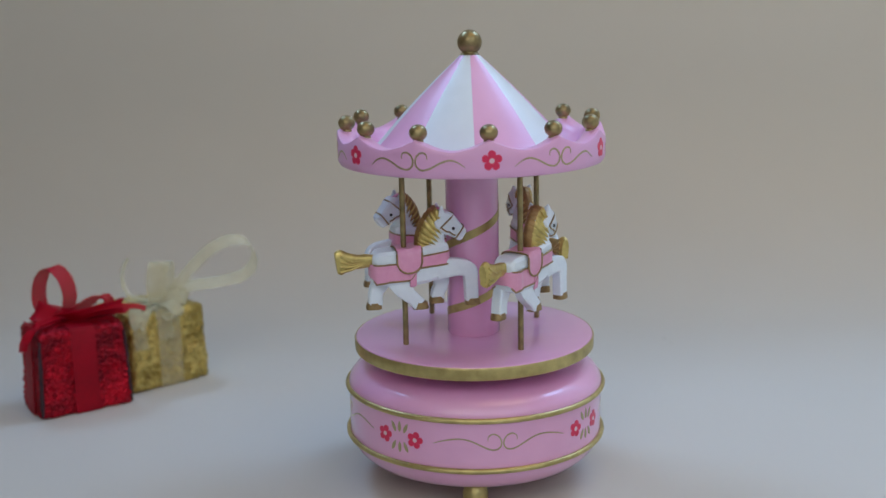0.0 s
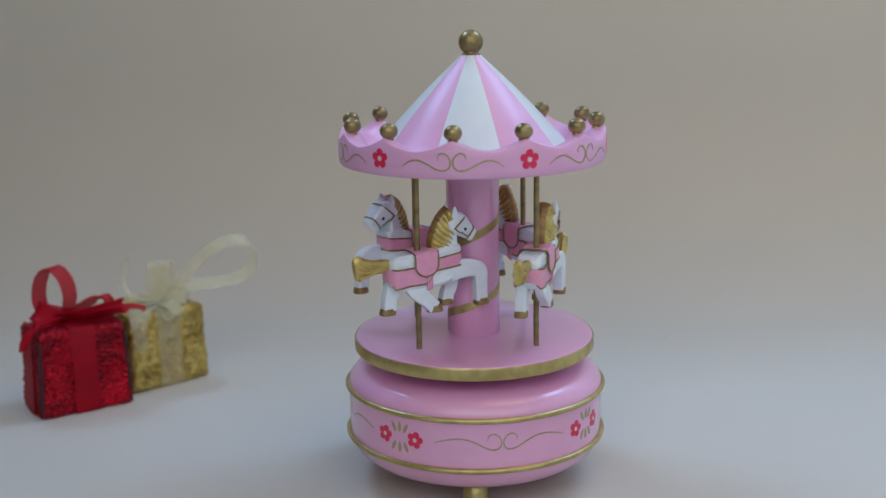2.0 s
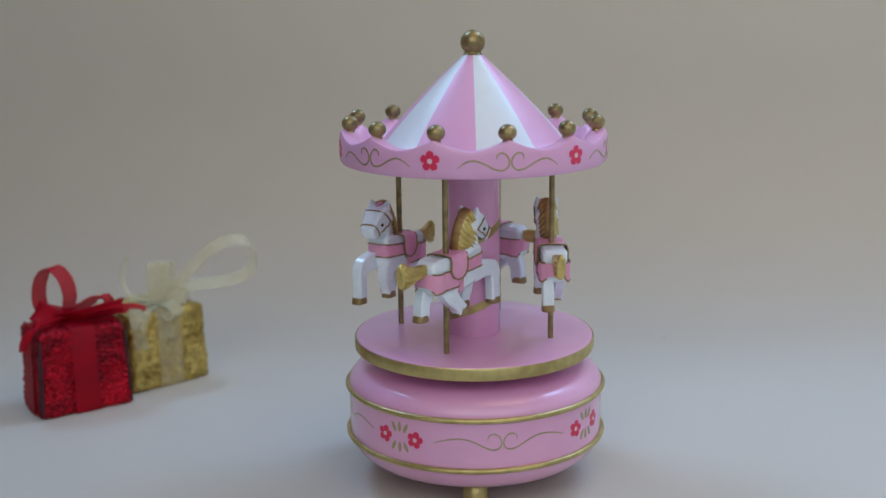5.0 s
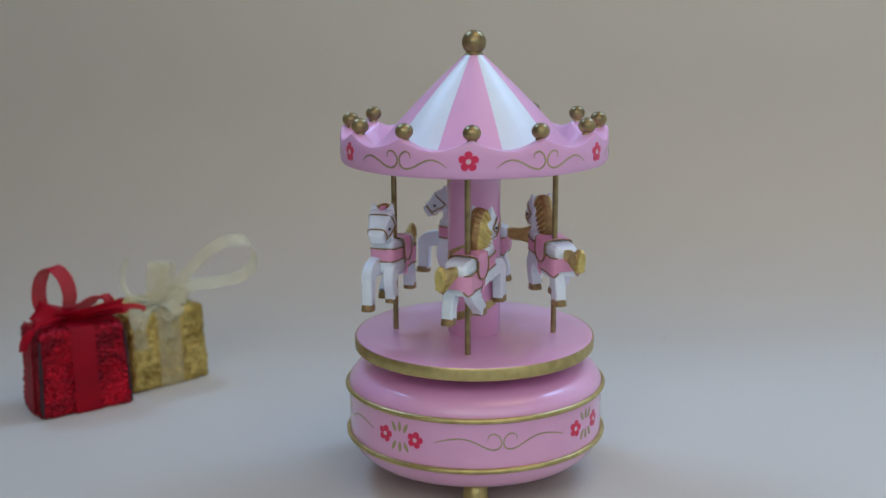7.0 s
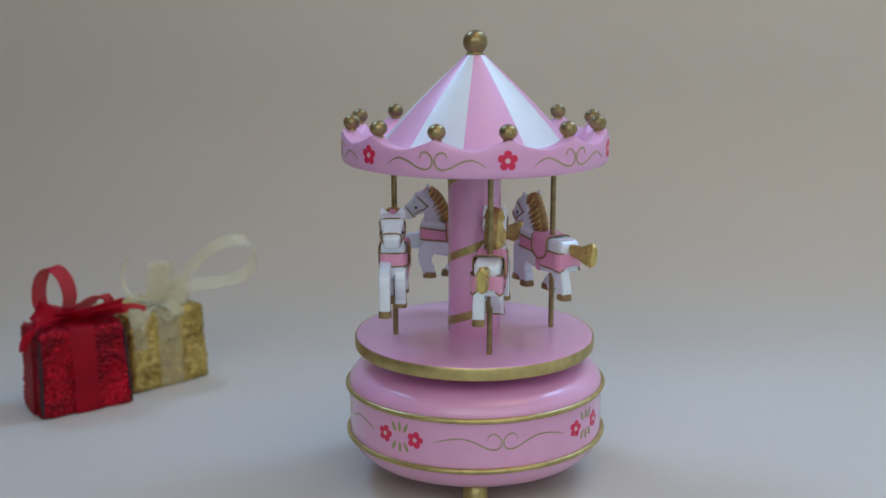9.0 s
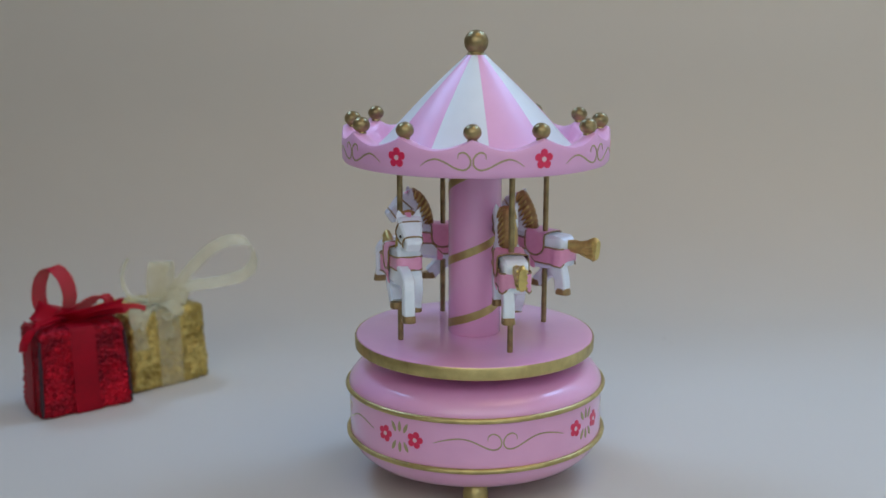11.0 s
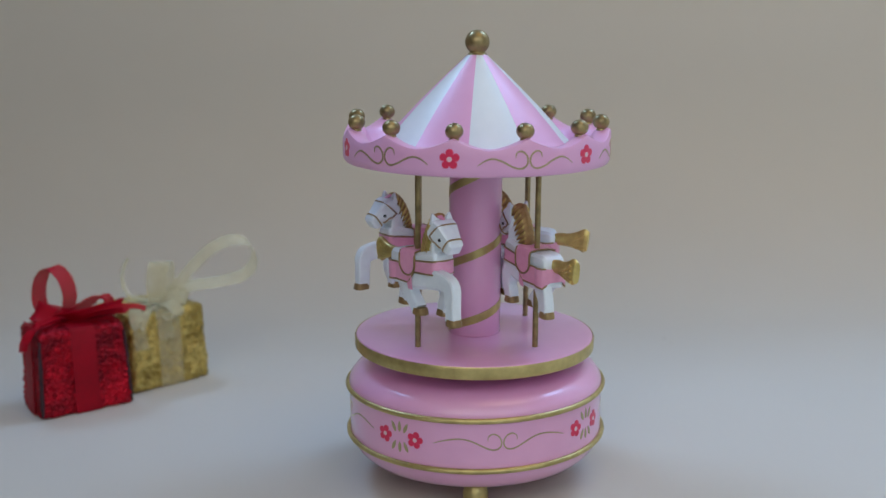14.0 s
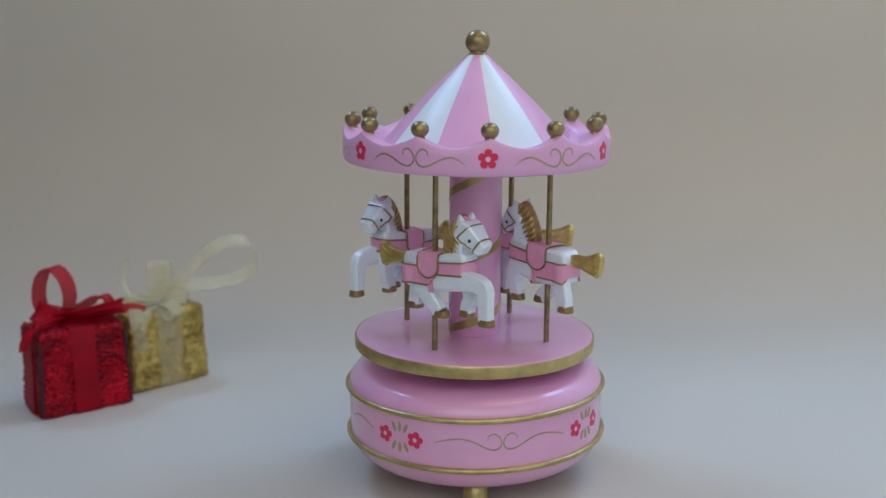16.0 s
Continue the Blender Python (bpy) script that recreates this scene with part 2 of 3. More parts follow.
WALL_Y, SWEEP, PAPER_TOP, HALF = 0.33, 0.13, 0.42, 0.49
flat = [(y, 0.0) for y in (-0.62, -0.4, -0.2, 0.0, 0.1)]
curve = [(WALL_Y - SWEEP + SWEEP * math.sin(radians(6 * i)), SWEEP - SWEEP * math.cos(radians(6 * i))) for i in range(16)]
tagged(new("backdrop", finish("backdrop", sheet(flat + curve + [(WALL_Y, 0.18), (WALL_Y, 0.23), (WALL_Y, 0.32), (WALL_Y, PAPER_TOP)], HALF, 0.0012), PAPER)),
       "smooth cream paper sheet swept up behind the toys", "backdrop", kind="structure")


def wall_box(name, lo, hi, label, run=1, rise=2, opening=None, mat=None):
    """A slab with an opening cut right through it: from, to along the axis run, then along the axis rise."""
    bm = bmesh.new()

    def slab(a, b):
        c = [(p + q) / 2 for p, q in zip(a, b)]
        bmesh.ops.create_cube(bm, size=1, matrix=Matrix.Translation(c) @ Matrix.Diagonal((*[q - p for p, q in zip(a, b)], 1)))

    if opening:
        i, j = run, rise
        a0, a1, b0, b1 = opening

        def cut(p, **kw):
            p = list(p)
            for k, v in kw.items():
                p[i if k == "i" else j] = v
            return tuple(p)

        slab(lo, cut(hi, i=a0))
        slab(cut(lo, i=a1), hi)
        slab(cut(lo, i=a0), cut(hi, i=a1, j=b0))
        slab(cut(lo, i=a0, j=b1), cut(hi, i=a1))
    else:
        slab(lo, hi)
    return tagged(new(name, finish(name, bm, mat or ROOM)), label, "wall" if "wall" in name else name.split("_")[0], kind="structure")


wall_box("floor", (-1.4, -1.2, -0.05), (1.4, 1.05, -0.002), "plain pale table surface under the paper")
# Unseen wall kept dark so that less light bounces onto the left.
wall_box("wall_west", (-1.25, -0.8, -0.002), (-1.15, 0.953, 1.45), "plain unseen wall, dark to cut bounced light on the left", mat=DARK_WALL)
# Added out of view: blocks light so the backdrop darkens towards its left.
wall_box("wall_west_low", (-0.56, -0.62, -0.002), (-0.50, 0.50, 0.70), "low unseen dark wall added to shade the paper's left side", mat=DARK_WALL)
wall_box("wall_east", (1.3, -0.8, -0.002), (1.4, 0.953, 1.45), "plain pale painted wall")
# Unseen wall; its opening only holds the added fill panel.
wall_box("wall_south", (-1.15, -0.9, -0.002), (1.3, -0.803, 1.45), "plain pale painted wall with an opening for the added fill light", 0, 2, (-0.48, 0.92, 0.30, 1.10))
wall_box("wall_north", (-1.15, 0.953, -0.002), (1.3, 1.05, 1.45), "plain pale painted wall")
wall_box("ceiling", (-1.4, -0.9, 1.453), (0.0, 1.05, 1.5), "plain pale painted ceiling with a roof window opening", 0, 1, (-1.14, -0.54, 0.32, 0.92))
wall_box("ceiling_east", (0.0, -0.9, 1.453), (1.4, 1.05, 1.5), "plain pale painted ceiling with a roof window opening", 0, 1, (0.56, 1.16, 0.32, 0.92))

# ---- the music box's still base ----
ZR1, ZR2, DRUM = 0.0370, 0.0186, 0.0484


def music_box_base():
    base = empty("music_box_base", pose(0, 0, 0), "pink lacquered round wooden music box base with gold rings", "music box")
    prof = [(0.0, 0.0088), (0.036, 0.0088), (0.0405, 0.0092), (0.0435, 0.0105), (0.0462, 0.0131), (0.0480, 0.0163), (0.0486, 0.0178),
            (DRUM, 0.0196), (DRUM, 0.0240), (DRUM, 0.0300), (DRUM, 0.0360), (0.0487, 0.0378), (0.0481, 0.0398), (0.0464, 0.0420), (0.0440, 0.0436),
            (0.0410, 0.0446), (0.0375, 0.0451), (0.0300, 0.0453), (0.0, 0.0453)]
    part("body", lathe(prof, 160), PINK_GLOSS, base, "glossy pink lacquered drum with rounded shoulder")
    for z, name in ((ZR1, "upper_ring"), (ZR2, "lower_ring")):
        ring = [(0.0490 + 0.0010 * math.cos(radians(a)), z + 0.0010 * math.sin(radians(a))) for a in range(0, 360, 30)]
        part(name, lathe(ring, 160, closed=True), GOLD, base, "thin gold painted ring")
    foot = [(0.0, 0.0), (0.0022, 0.0), (0.0038, 0.0012), (0.0046, 0.0034), (0.0047, 0.0056), (0.0041, 0.0076), (0.0034, 0.0086), (0.0034, 0.0092), (0.0, 0.0092)]
    mesh = finish("foot", lathe(foot, 32), GOLD)
    for az in (0, 120, 240):
        part("foot", mesh, None, base, "gold ball foot", turn(az) @ pose(0, -0.0365, 0))
    part("spindle", lathe([(0.0, 0.0452), (0.009, 0.0452), (0.009, 0.0512), (0.0, 0.0512)], 40), BRASS, base, "short brass spindle under the turntable")
    mid = 0.0281
    bloom = flower_mesh(0.0031, DRUM, 0.25)
    leaves = [leaf_mesh(0.0041, 0.00135, s * 0.42, DRUM) for s in (-1, 0, 1)]
    arm = [(5.2, 1.3), (5.0, 3.0), (3.4, 3.9), (1.6, 3.2), (0.45, 1.4), (0.65, -0.6), (2.2, -1.8), (4.6, -1.6), (8, 0), (11.5, 1.6), (15, 2.2), (19, 1.7), (22, 0.9), (24.6, 0.0)]
    curl = scroll_mesh(arm, 0.0005, DRUM)
    for k in range(4):
        c = -33.6 + 90 * k
        for d in (-8.0, 7.6):
            part("flower", bloom, None, base, "red five-petalled painted flower", turn(c + d, mid))
        for j, s in enumerate((-1, 0, 1)):
            part("leaf", leaves[j], None, base, "", turn(c + s * 3.1, mid + 0.0040 - 0.0003 * abs(s)))
            part("leaf", leaves[2 - j], None, base, "", turn(c + s * 3.1, mid - 0.0036 + 0.0003 * abs(s)))
        part("scroll", curl, None, base, "thin olive-gold painted scroll", turn(c + 45.0, mid))
    return base


music_box_base()

# ---- the turning carousel ----
RATE, PIVOT, DECK = 7.356, 0.05177, 0.05596
LEAN = Matrix.Translation((0, 0, PIVOT)) @ Matrix.Rotation(radians(0.969), 4, Vector((math.cos(radians(-34.5)), math.sin(radians(-34.5)), 0))) @ Matrix.Translation((0, 0, -PIVOT))
BALL_AZ, POLE_AZ, POLE_R, SADDLE_Z = 7.58, -55.83, 0.0303, 0.0902
RIM_Z, RIM_R = 0.1218, 0.0494


def rim_mesh():
    """The canopy's band: outer wall with a scalloped top, thick lip, inner gutter and flat underside."""
    bm = bmesh.new()
    n = 288
    rings = []
    for i in range(n):
        a = 2 * math.pi * i / n
        ph = abs(((math.degrees(a) - BALL_AZ) / 30.0) % 1.0 - 0.5) * 2          # 1 at a ball, 0 between
        top = 0.01315 - 0.0037 * (1 - ph ** 1.7)
        prof = [(0.0, 0.0), (0.0470, 0.0), (0.0485, 0.0004), (0.0492, 0.0014), (RIM_R, 0.0032), (RIM_R, 0.0065), (RIM_R, top - 0.0012), (RIM_R - 0.0004, top - 0.0003),
                (RIM_R - 0.0014, top), (0.0452, top - 0.0001), (0.0438, top - 0.0007), (0.0425, top - 0.0022), (0.0405, 0.0052), (0.0380, 0.0042), (0.0300, 0.0042)]
        rings.append([bm.verts.new((r * math.sin(a), -r * math.cos(a), RIM_Z + z)) for r, z in prof])
    for i in range(n):
        p, q = rings[i], rings[(i + 1) % n]
        for j in range(len(p) - 1):
            bm.faces.new((p[j], q[j], q[j + 1], p[j + 1]))
    bmesh.ops.remove_doubles(bm, verts=bm.verts, dist=1e-7)
    return bm


CONE = [(0.0034, 0.1606), (0.0056, 0.1586), (0.0100, 0.1545), (0.0155, 0.1492), (0.0215, 0.1432), (0.0270, 0.1374), (0.0325, 0.1312), (0.0365, 0.1272), (0.0395, 0.1256)]


def canopy(top):
    rim = part("canopy", rim_mesh(), PINK, top, "pink scalloped canopy rim with painted flowers", LEAN)
    inner = [(r - 0.0012, z - 0.0012) for r, z in reversed(CONE)]
    edge = [36 * k + d for k, d in enumerate((2.3, 6.4, 6.0, 6.0, 5.0, 4.0, 2.3, 0.3, -1.0, 1.0, 2.3))]
    for k in range(10):
        part("canopy_panel", lathe(CONE + inner, 10, edge[k], edge[k + 1], closed=True),
             PINK if k % 2 == 0 else WHITE, rim, "pink lacquered roof stripe" if k % 2 == 0 else "white lacquered roof stripe")
    finial = [(0.0, 0.1596), (0.0034, 0.1598), (0.0036, 0.1606), (0.0030, 0.1612)]
    for a in range(-50, 91, 10):
        finial.append((0.0045 * math.cos(radians(a)) if a < 90 else 0.0, 0.16502 + 0.0045 * math.sin(radians(a))))
    part("finial_ball", lathe(finial, 40), BRASS, rim, "large aged gold finial ball")
    knob = [(0.0, -0.0040), (0.0017, -0.0040), (0.0018, -0.0028), (0.0016, -0.0024)]
    for a in range(-50, 91, 14):
        knob.append((0.0031 * math.cos(radians(a)) if a < 88 else 0.0, 0.0028 * math.sin(radians(a))))
    mesh = finish("ball", lathe(knob, 28), BRASS)
    for k in range(12):
        part("ball", mesh, None, rim, "aged gold ball", turn(BALL_AZ + 30 * k) @ pose(0, -0.0457, 0.13702))
    bloom = flower_mesh(0.0034, RIM_R)
    arm = [(4.7, 0.9), (4.4, 2.5), (2.9, 3.1), (1.4, 2.3), (0.45, 0.6), (0.8, -1.5), (2.7, -2.7), (5.6, -2.1), (9, -0.3), (12.2, 0.7), (15, 0.0), (17.6, -1.8)]
    curl = scroll_mesh(arm, 0.0006, RIM_R)
    for k in range(6):
        part("flower", bloom, None, rim, "red five-petalled painted flower", turn(BALL_AZ + 60 * k + (0.5, 0.3, -0.4, 0.2, -1.0, -1.2)[k], 0.1281))
        part("scroll", curl, None, rim, "thin olive-gold painted scroll", turn(BALL_AZ + 30 + 60 * k, 0.1277))
    return rim


def column(top):
    post = part("column", lathe([(0.0, DECK), (0.0096, DECK), (0.0099, DECK + 0.0004), (0.0099, 0.09), (0.0099, 0.1216), (0.0, 0.1216)], 64), PINK_GLOSS, top, "pink lacquered centre column", LEAN)
    bm = bmesh.new()
    rows, r = [], 0.0099
    a = -900.0
    while a <= 900.0:
        z = HELIX_Z + HELIX * a / 360.0
        k = (z - 0.0819) / HELIX
        z += 0.0023 * k * k + 0.0006 * k
        if DECK + 0.0018 < z < 0.1215:
            s, c = math.sin(radians(a)), -math.cos(radians(a))
            rows.append([bm.verts.new((q * s, q * c, z + dz)) for q, dz in ((r - 0.0003, -0.0016), (r + 0.00018, -0.0016), (r + 0.00018, 0.0016), (r - 0.0003, 0.0016))])
        a += 6.0
    for p, q in zip(rows, rows[1:]):
        for k in range(3):
            bm.faces.new((p[k], q[k], q[k + 1], p[k + 1]))
    part("spiral_band", bm, GOLD, post, "gold band winding up the column")


def turntable(top):
    low = PIVOT - 0.0009
    prof = [(0.0, low), (0.0445, low), (0.0453, low + 0.0003), (0.0455, low + 0.0008), (0.0455, DECK - 0.0009), (0.0450, DECK - 0.0002), (0.0443, DECK), (0.03, DECK), (0.0, DECK)]
    disc = part("turntable", lathe(prof, 160), PINK_GLOSS, top, "pink lacquered round turntable", LEAN)
    edge = [(0.0453, low + 0.0001), (0.0457, low + 0.0005), (0.0458, DECK - 0.0008), (0.0455, DECK - 0.0003), (0.0448, DECK - 0.0008), (0.0448, low + 0.0004)]
    part("edge_band", lathe(edge, 160, closed=True), GOLD, disc, "gold painted edge of the turntable")


# A horse, in millimetres in its own space: x ahead, y to its left, z up from the saddle at the pole.
MM = 0.001
BODY = [(-12.0, -3.4, 3.2, 2.6), (-11.5, -3.4, 4.9, 3.9), (-9.8, -3.5, 6.2, 4.6), (-5, -3.8, 6.7, 4.8), (1, -3.9, 6.8, 4.8), (7, -3.2, 6.8, 4.8),
        (10.5, -2.2, 6.7, 4.7), (13, -1.6, 6.6, 4.6), (15, -1.5, 6.2, 4.4), (16, -1.5, 5.2, 3.7)]
POWER = 8.0


def body_at(x):
    for p, q in zip(BODY, BODY[1:]):
        if p[0] <= x <= q[0]:
            t = (x - p[0]) / (q[0] - p[0])
            return [p[i] + (q[i] - p[i]) * t for i in (1, 2, 3)]
    return BODY[-1][1:]


def flank(x, z, side, lift):
    """The point of the body's skin at x and height z, lifted a little."""
    zc, hz, hy = body_at(x)
    k = min(1.0, abs((z - zc) / hz))
    y = hy * (1 - k ** POWER) ** (1 / POWER)
    return Vector((x * MM, side * (y + lift) * MM, (z + (lift if z > zc else -lift) * k ** 4) * MM))


def horse_body():
    bm = loft([((x * MM, 0, z * MM), a * MM, b * MM) for x, z, a, b in BODY], power=POWER, sides=8)
    neck = [((10.6, -3.0), 5.2, 4.7), ((10.7, 1.0), 5.4, 4.6), ((10.4, 5.0), 4.3, 4.3), ((10.7, 9.0), 4.2, 4.1), ((12.0, 12.0), 4.0, 4.1), ((13.3, 13.9), 3.2, 3.8), ((14.2, 14.9), 2.0, 3.2)]
    loft([((x * MM, 0, z * MM), a * MM, b * MM) for (x, z), a, b in neck], bm, power=8.0, sides=8, wedge=0.54)
    head = [((12.3, 13.9), 2.4, 3.5), ((13.2, 13.2), 3.6, 4.4), ((15.3, 11.7), 4.2, 4.4), ((17.6, 10.0), 3.5, 3.8), ((19.9, 8.1), 2.8, 3.2), ((21.6, 6.7), 2.5, 3.0), ((22.3, 6.2), 1.7, 2.3)]
    loft([((x * MM, 0, z * MM), a * MM, b * MM) for (x, z), a, b in head], bm, power=8.0, sides=8)
    return bm


def ear_mesh(side):
    """A stout pricked ear, hollowed at the front."""
    bm = bmesh.new()
    rows = []
    for i in range(5):
        t = i / 4
        w, h = (2.1 * (1 - t) ** 0.8 + 0.15) * MM, (14.3 + 3.9 * t) * MM
        x0, y0 = (14.9 - 1.0 * t) * MM, side * (2.5 + 1.1 * t) * MM
        rows.append([bm.verts.new(p) for p in ((x0, y0 - w, h), (x0 - 0.5 * MM * (1 - t), y0, h), (x0, y0 + w, h), (x0 - 2.6 * MM * (1 - 0.75 * t), y0 + 0.7 * w, h),
                                               (x0 - 2.6 * MM * (1 - 0.75 * t), y0 - 0.7 * w, h))])
    for p, q in zip(rows, rows[1:]):
        for k in range(5):
            bm.faces.new((p[k], p[(k + 1) % 5], q[(k + 1) % 5], q[k]))
    bm.faces.new(rows[0])
    bm.faces.new(rows[-1])
    return finish("ear", bm, HORSE, 25)


LEGS = {
    "left_hind": (2.55, [((-7.5, -5.5), 4.2, 1.4), ((-8.5, -9.4), 3.5, 1.9), ((-10.1, -12.8), 2.6, 2.1), ((-10.6, -15.0), 2.5, 2.1), ((-10.7, -17.9), 2.6, 2.1)], ((-11.2, -18.7), 2.9)),
    "right_hind": (-2.55, [((-4.2, -6.0), 4.4, 1.4), ((-1.8, -10.6), 3.7, 2.0), ((0.6, -13.7), 2.8, 2.1), ((2.6, -15.5), 2.5, 2.1), ((4.6, -17.7), 2.6, 2.1)], ((5.2, -18.6), 3.0)),
    "left_front": (2.55, [((11.5, -4.5), 3.8, 2.1), ((14.2, -9.2), 3.1, 2.1), ((14.2, -12.8), 2.5, 2.0), ((13.2, -15.0), 2.4, 2.0), ((12.8, -17.2), 2.4, 2.0)], ((12.6, -18.2), 2.8)),
    "right_front": (-2.55, [((11.5, -5.0), 4.0, 2.1), ((16.5, -4.9), 3.5, 2.1), ((20.5, -5.1), 3.1, 2.1), ((23.0, -6.0), 3.1, 2.1), ((24.2, -7.8), 2.8, 2.1), ((24.4, -10.5), 2.5, 2.0), ((24.6, -17.8), 2.4, 2.0)], ((25.0, -18.6), 2.9)),
}


def leg_mesh(key):
    y, rows, _ = LEGS[key]
    bm = loft([((x * MM, y * MM, z * MM), a * MM, b * MM) for (x, z), a, b in rows], power=8.0, sides=8, steps=8)
    return finish("leg", bm, HORSE, 30)


def hoof_mesh(key):
    y, _, ((x, z), a) = LEGS[key]
    bm = loft([((x * MM, y * MM, (z + 1.5) * MM), (a - 0.45) * MM, 2.2 * MM), ((x * MM, y * MM, z * MM), a * MM, 2.35 * MM), ((x * MM, y * MM, (z - 0.9) * MM), a * MM, 2.35 * MM)],
              power=3.0, sides=14, steps=2)
    return finish("hoof", bm, TRIM)


def tail_mesh():
    bm = loft([((-10.6 * MM, 0, -0.9 * MM), 2.0 * MM, 1.5 * MM), ((-14 * MM, 0, -0.8 * MM), 2.5 * MM, 1.6 * MM), ((-17 * MM, 0, -0.9 * MM), 2.6 * MM, 1.6 * MM),
               ((-20.5 * MM, 0, -0.7 * MM), 3.3 * MM, 1.6 * MM), ((-23.2 * MM, 0, -0.7 * MM), 4.7 * MM, 1.6 * MM), ((-25.0 * MM, 0, -0.9 * MM), 3.8 * MM, 1.4 * MM)], power=2.6, sides=16)
    for s in (-1, 1):
        for k in range(4):
            z1 = 1.9 - 2.0 * k
            tube(spline([(-15 * MM, s * 1.35 * MM, (-0.2 - 0.5 * k) * MM), (-19.5 * MM, s * 1.5 * MM, (-0.6 - 0.9 * k) * MM), (-23.6 * MM, s * 1.4 * MM, z1 * MM)], 4),
                 [0.2 * MM + 0.05 * MM * i for i in range(9)], bm)
    return finish("tail", bm, HAIR, 50)


def mane_mesh():
    """A carved fan of gold locks over the right side of the neck and a short brown one over the left, meeting along the narrow crest."""
    crest = spline([(4.7, 0, 3.0), (5.2, 0, 6.6), (6.7, 0, 10.6), (9.2, 0, 14.3), (12.4, 0, 16.6)], 28)
    n = len(crest)
    bm = bmesh.new()
    locks = 8
    gold = [abs(math.sin(math.pi * locks * (i + 0.5) / (n - 1))) for i in range(n - 1)]     # the ridges of the locks
    ridges, sides = [], []
    for side, reach in ((-1, 1.0), (1, 0.60)):
        cols = []
        for i in range(n):
            t = i / (n - 1)
            p = crest[i]
            d = (crest[min(i + 1, n - 1)] - crest[max(i - 1, 0)]).normalized()
            inward = Vector((d.z, 0, -d.x))
            ph = (t * locks) % 1.0
            length = reach * (5.2 + 2.3 * math.sin(t * math.pi)) * (1 - 0.45 * max(0, t - 0.75) / 0.25) * (0.52 + 0.48 * (1 - ph) if side < 0 else 0.40 + 0.62 * (1 - ph))
            groove = abs(math.sin(math.pi * t * locks)) ** 0.6
            aim = (inward + Vector((0.05, 0, -0.22))).normalized()
            col = []
            for k in range(8):
                u = k / 7
                q = p - inward * 0.75 + aim * (length + 0.75) * u
                wide = 1.75 + 0.27 * (length + 0.75) * u + (0.2 if t < 0.85 else 0.8)        # half width of the neck here
                out = wide + (0.5 if side < 0 else 0.4) * groove * (0.5 + 0.5 * u)
                rise = min(1.0, u * 4.0 + 0.02) ** 0.5
                col.append(bm.verts.new(Vector((q.x, 0.5 * (1 - rise) + side * out * rise, q.z + 0.7 * (1 - u) ** 3 + 0.35 * groove * (1 - u))) * MM))
            tip = p + aim * length * 0.96
            col.append(bm.verts.new(Vector((tip.x, side * 2.4, tip.z)) * MM))
            cols.append(col)
        for i, (p, q) in enumerate(zip(cols, cols[1:])):
            for k in range(8):
                bm.faces.new((p[k], q[k], q[k + 1], p[k + 1])).material_index = 1 if k < 1 or (side > 0 and gold[i] < 0.8) else 0
        ridges.append([c[0] for c in cols])
        sides.append(cols)
    for i in range(n - 1):
        bm.faces.new((ridges[0][i], ridges[0][i + 1], ridges[1][i + 1], ridges[1][i])).material_index = 1
    for e in (0, -1):
        bm.faces.new(sides[0][e] + sides[1][e][::-1]).material_index = 1
    return finish("mane", bm, [HAIR, BROWN_HAIR], 40)


def forelock_mesh():
    """A short rose lock painted between the ears."""
    bm = loft([((13.0 * MM, 0, 16.9 * MM), 0.4 * MM, 1.2 * MM), ((15.0 * MM, 0, 16.0 * MM), 0.45 * MM, 0.8 * MM), ((16.3 * MM, 0, 15.0 * MM), 0.4 * MM, 0.35 * MM)], power=3.0, sides=10)
    return finish("forelock", bm, ROSE)


def flank_patch(columns, lift):
    """A padded cloth on one or both flanks: columns of points bottom to top, with a rim that meets the body."""
    bm = bmesh.new()
    rows = [[bm.verts.new(p) for p in col] for col in columns]
    for p, q in zip(rows, rows[1:]):
        for j in range(len(p) - 1):
            bm.faces.new((p[j], q[j], q[j + 1], p[j + 1]))
    return bm


def saddle_bottom(x):
    t = max(0.0, 1 - abs((x - 1.0) / 4.7) ** 2.1)
    return -0.8 - 4.6 * t ** 0.5


def saddle_mesh():
    cols = []
    for i in range(15):
        x = -3.6 + 9.2 * i / 14
        lo = saddle_bottom(x)
        zc, hz, hy = body_at(x)
        hi = zc + hz * 0.98
        right = [flank(x, lo + (hi - lo) * j / 8, -1, 0.75) for j in range(9)]
        left = [flank(x, lo + (hi - lo) * j / 8, 1, 0.75) for j in range(8, -1, -1)]
        lift = [Vector((x * MM, s * 1.2 * MM, (zc + hz + 0.35 + 0.15 * ((x - 1.0) / 4.7) ** 2) * MM)) for s in (-1, 1)]
        cols.append(right + lift + left)
    return finish("saddle", flank_patch(cols, 0.3), ROSE, 60)


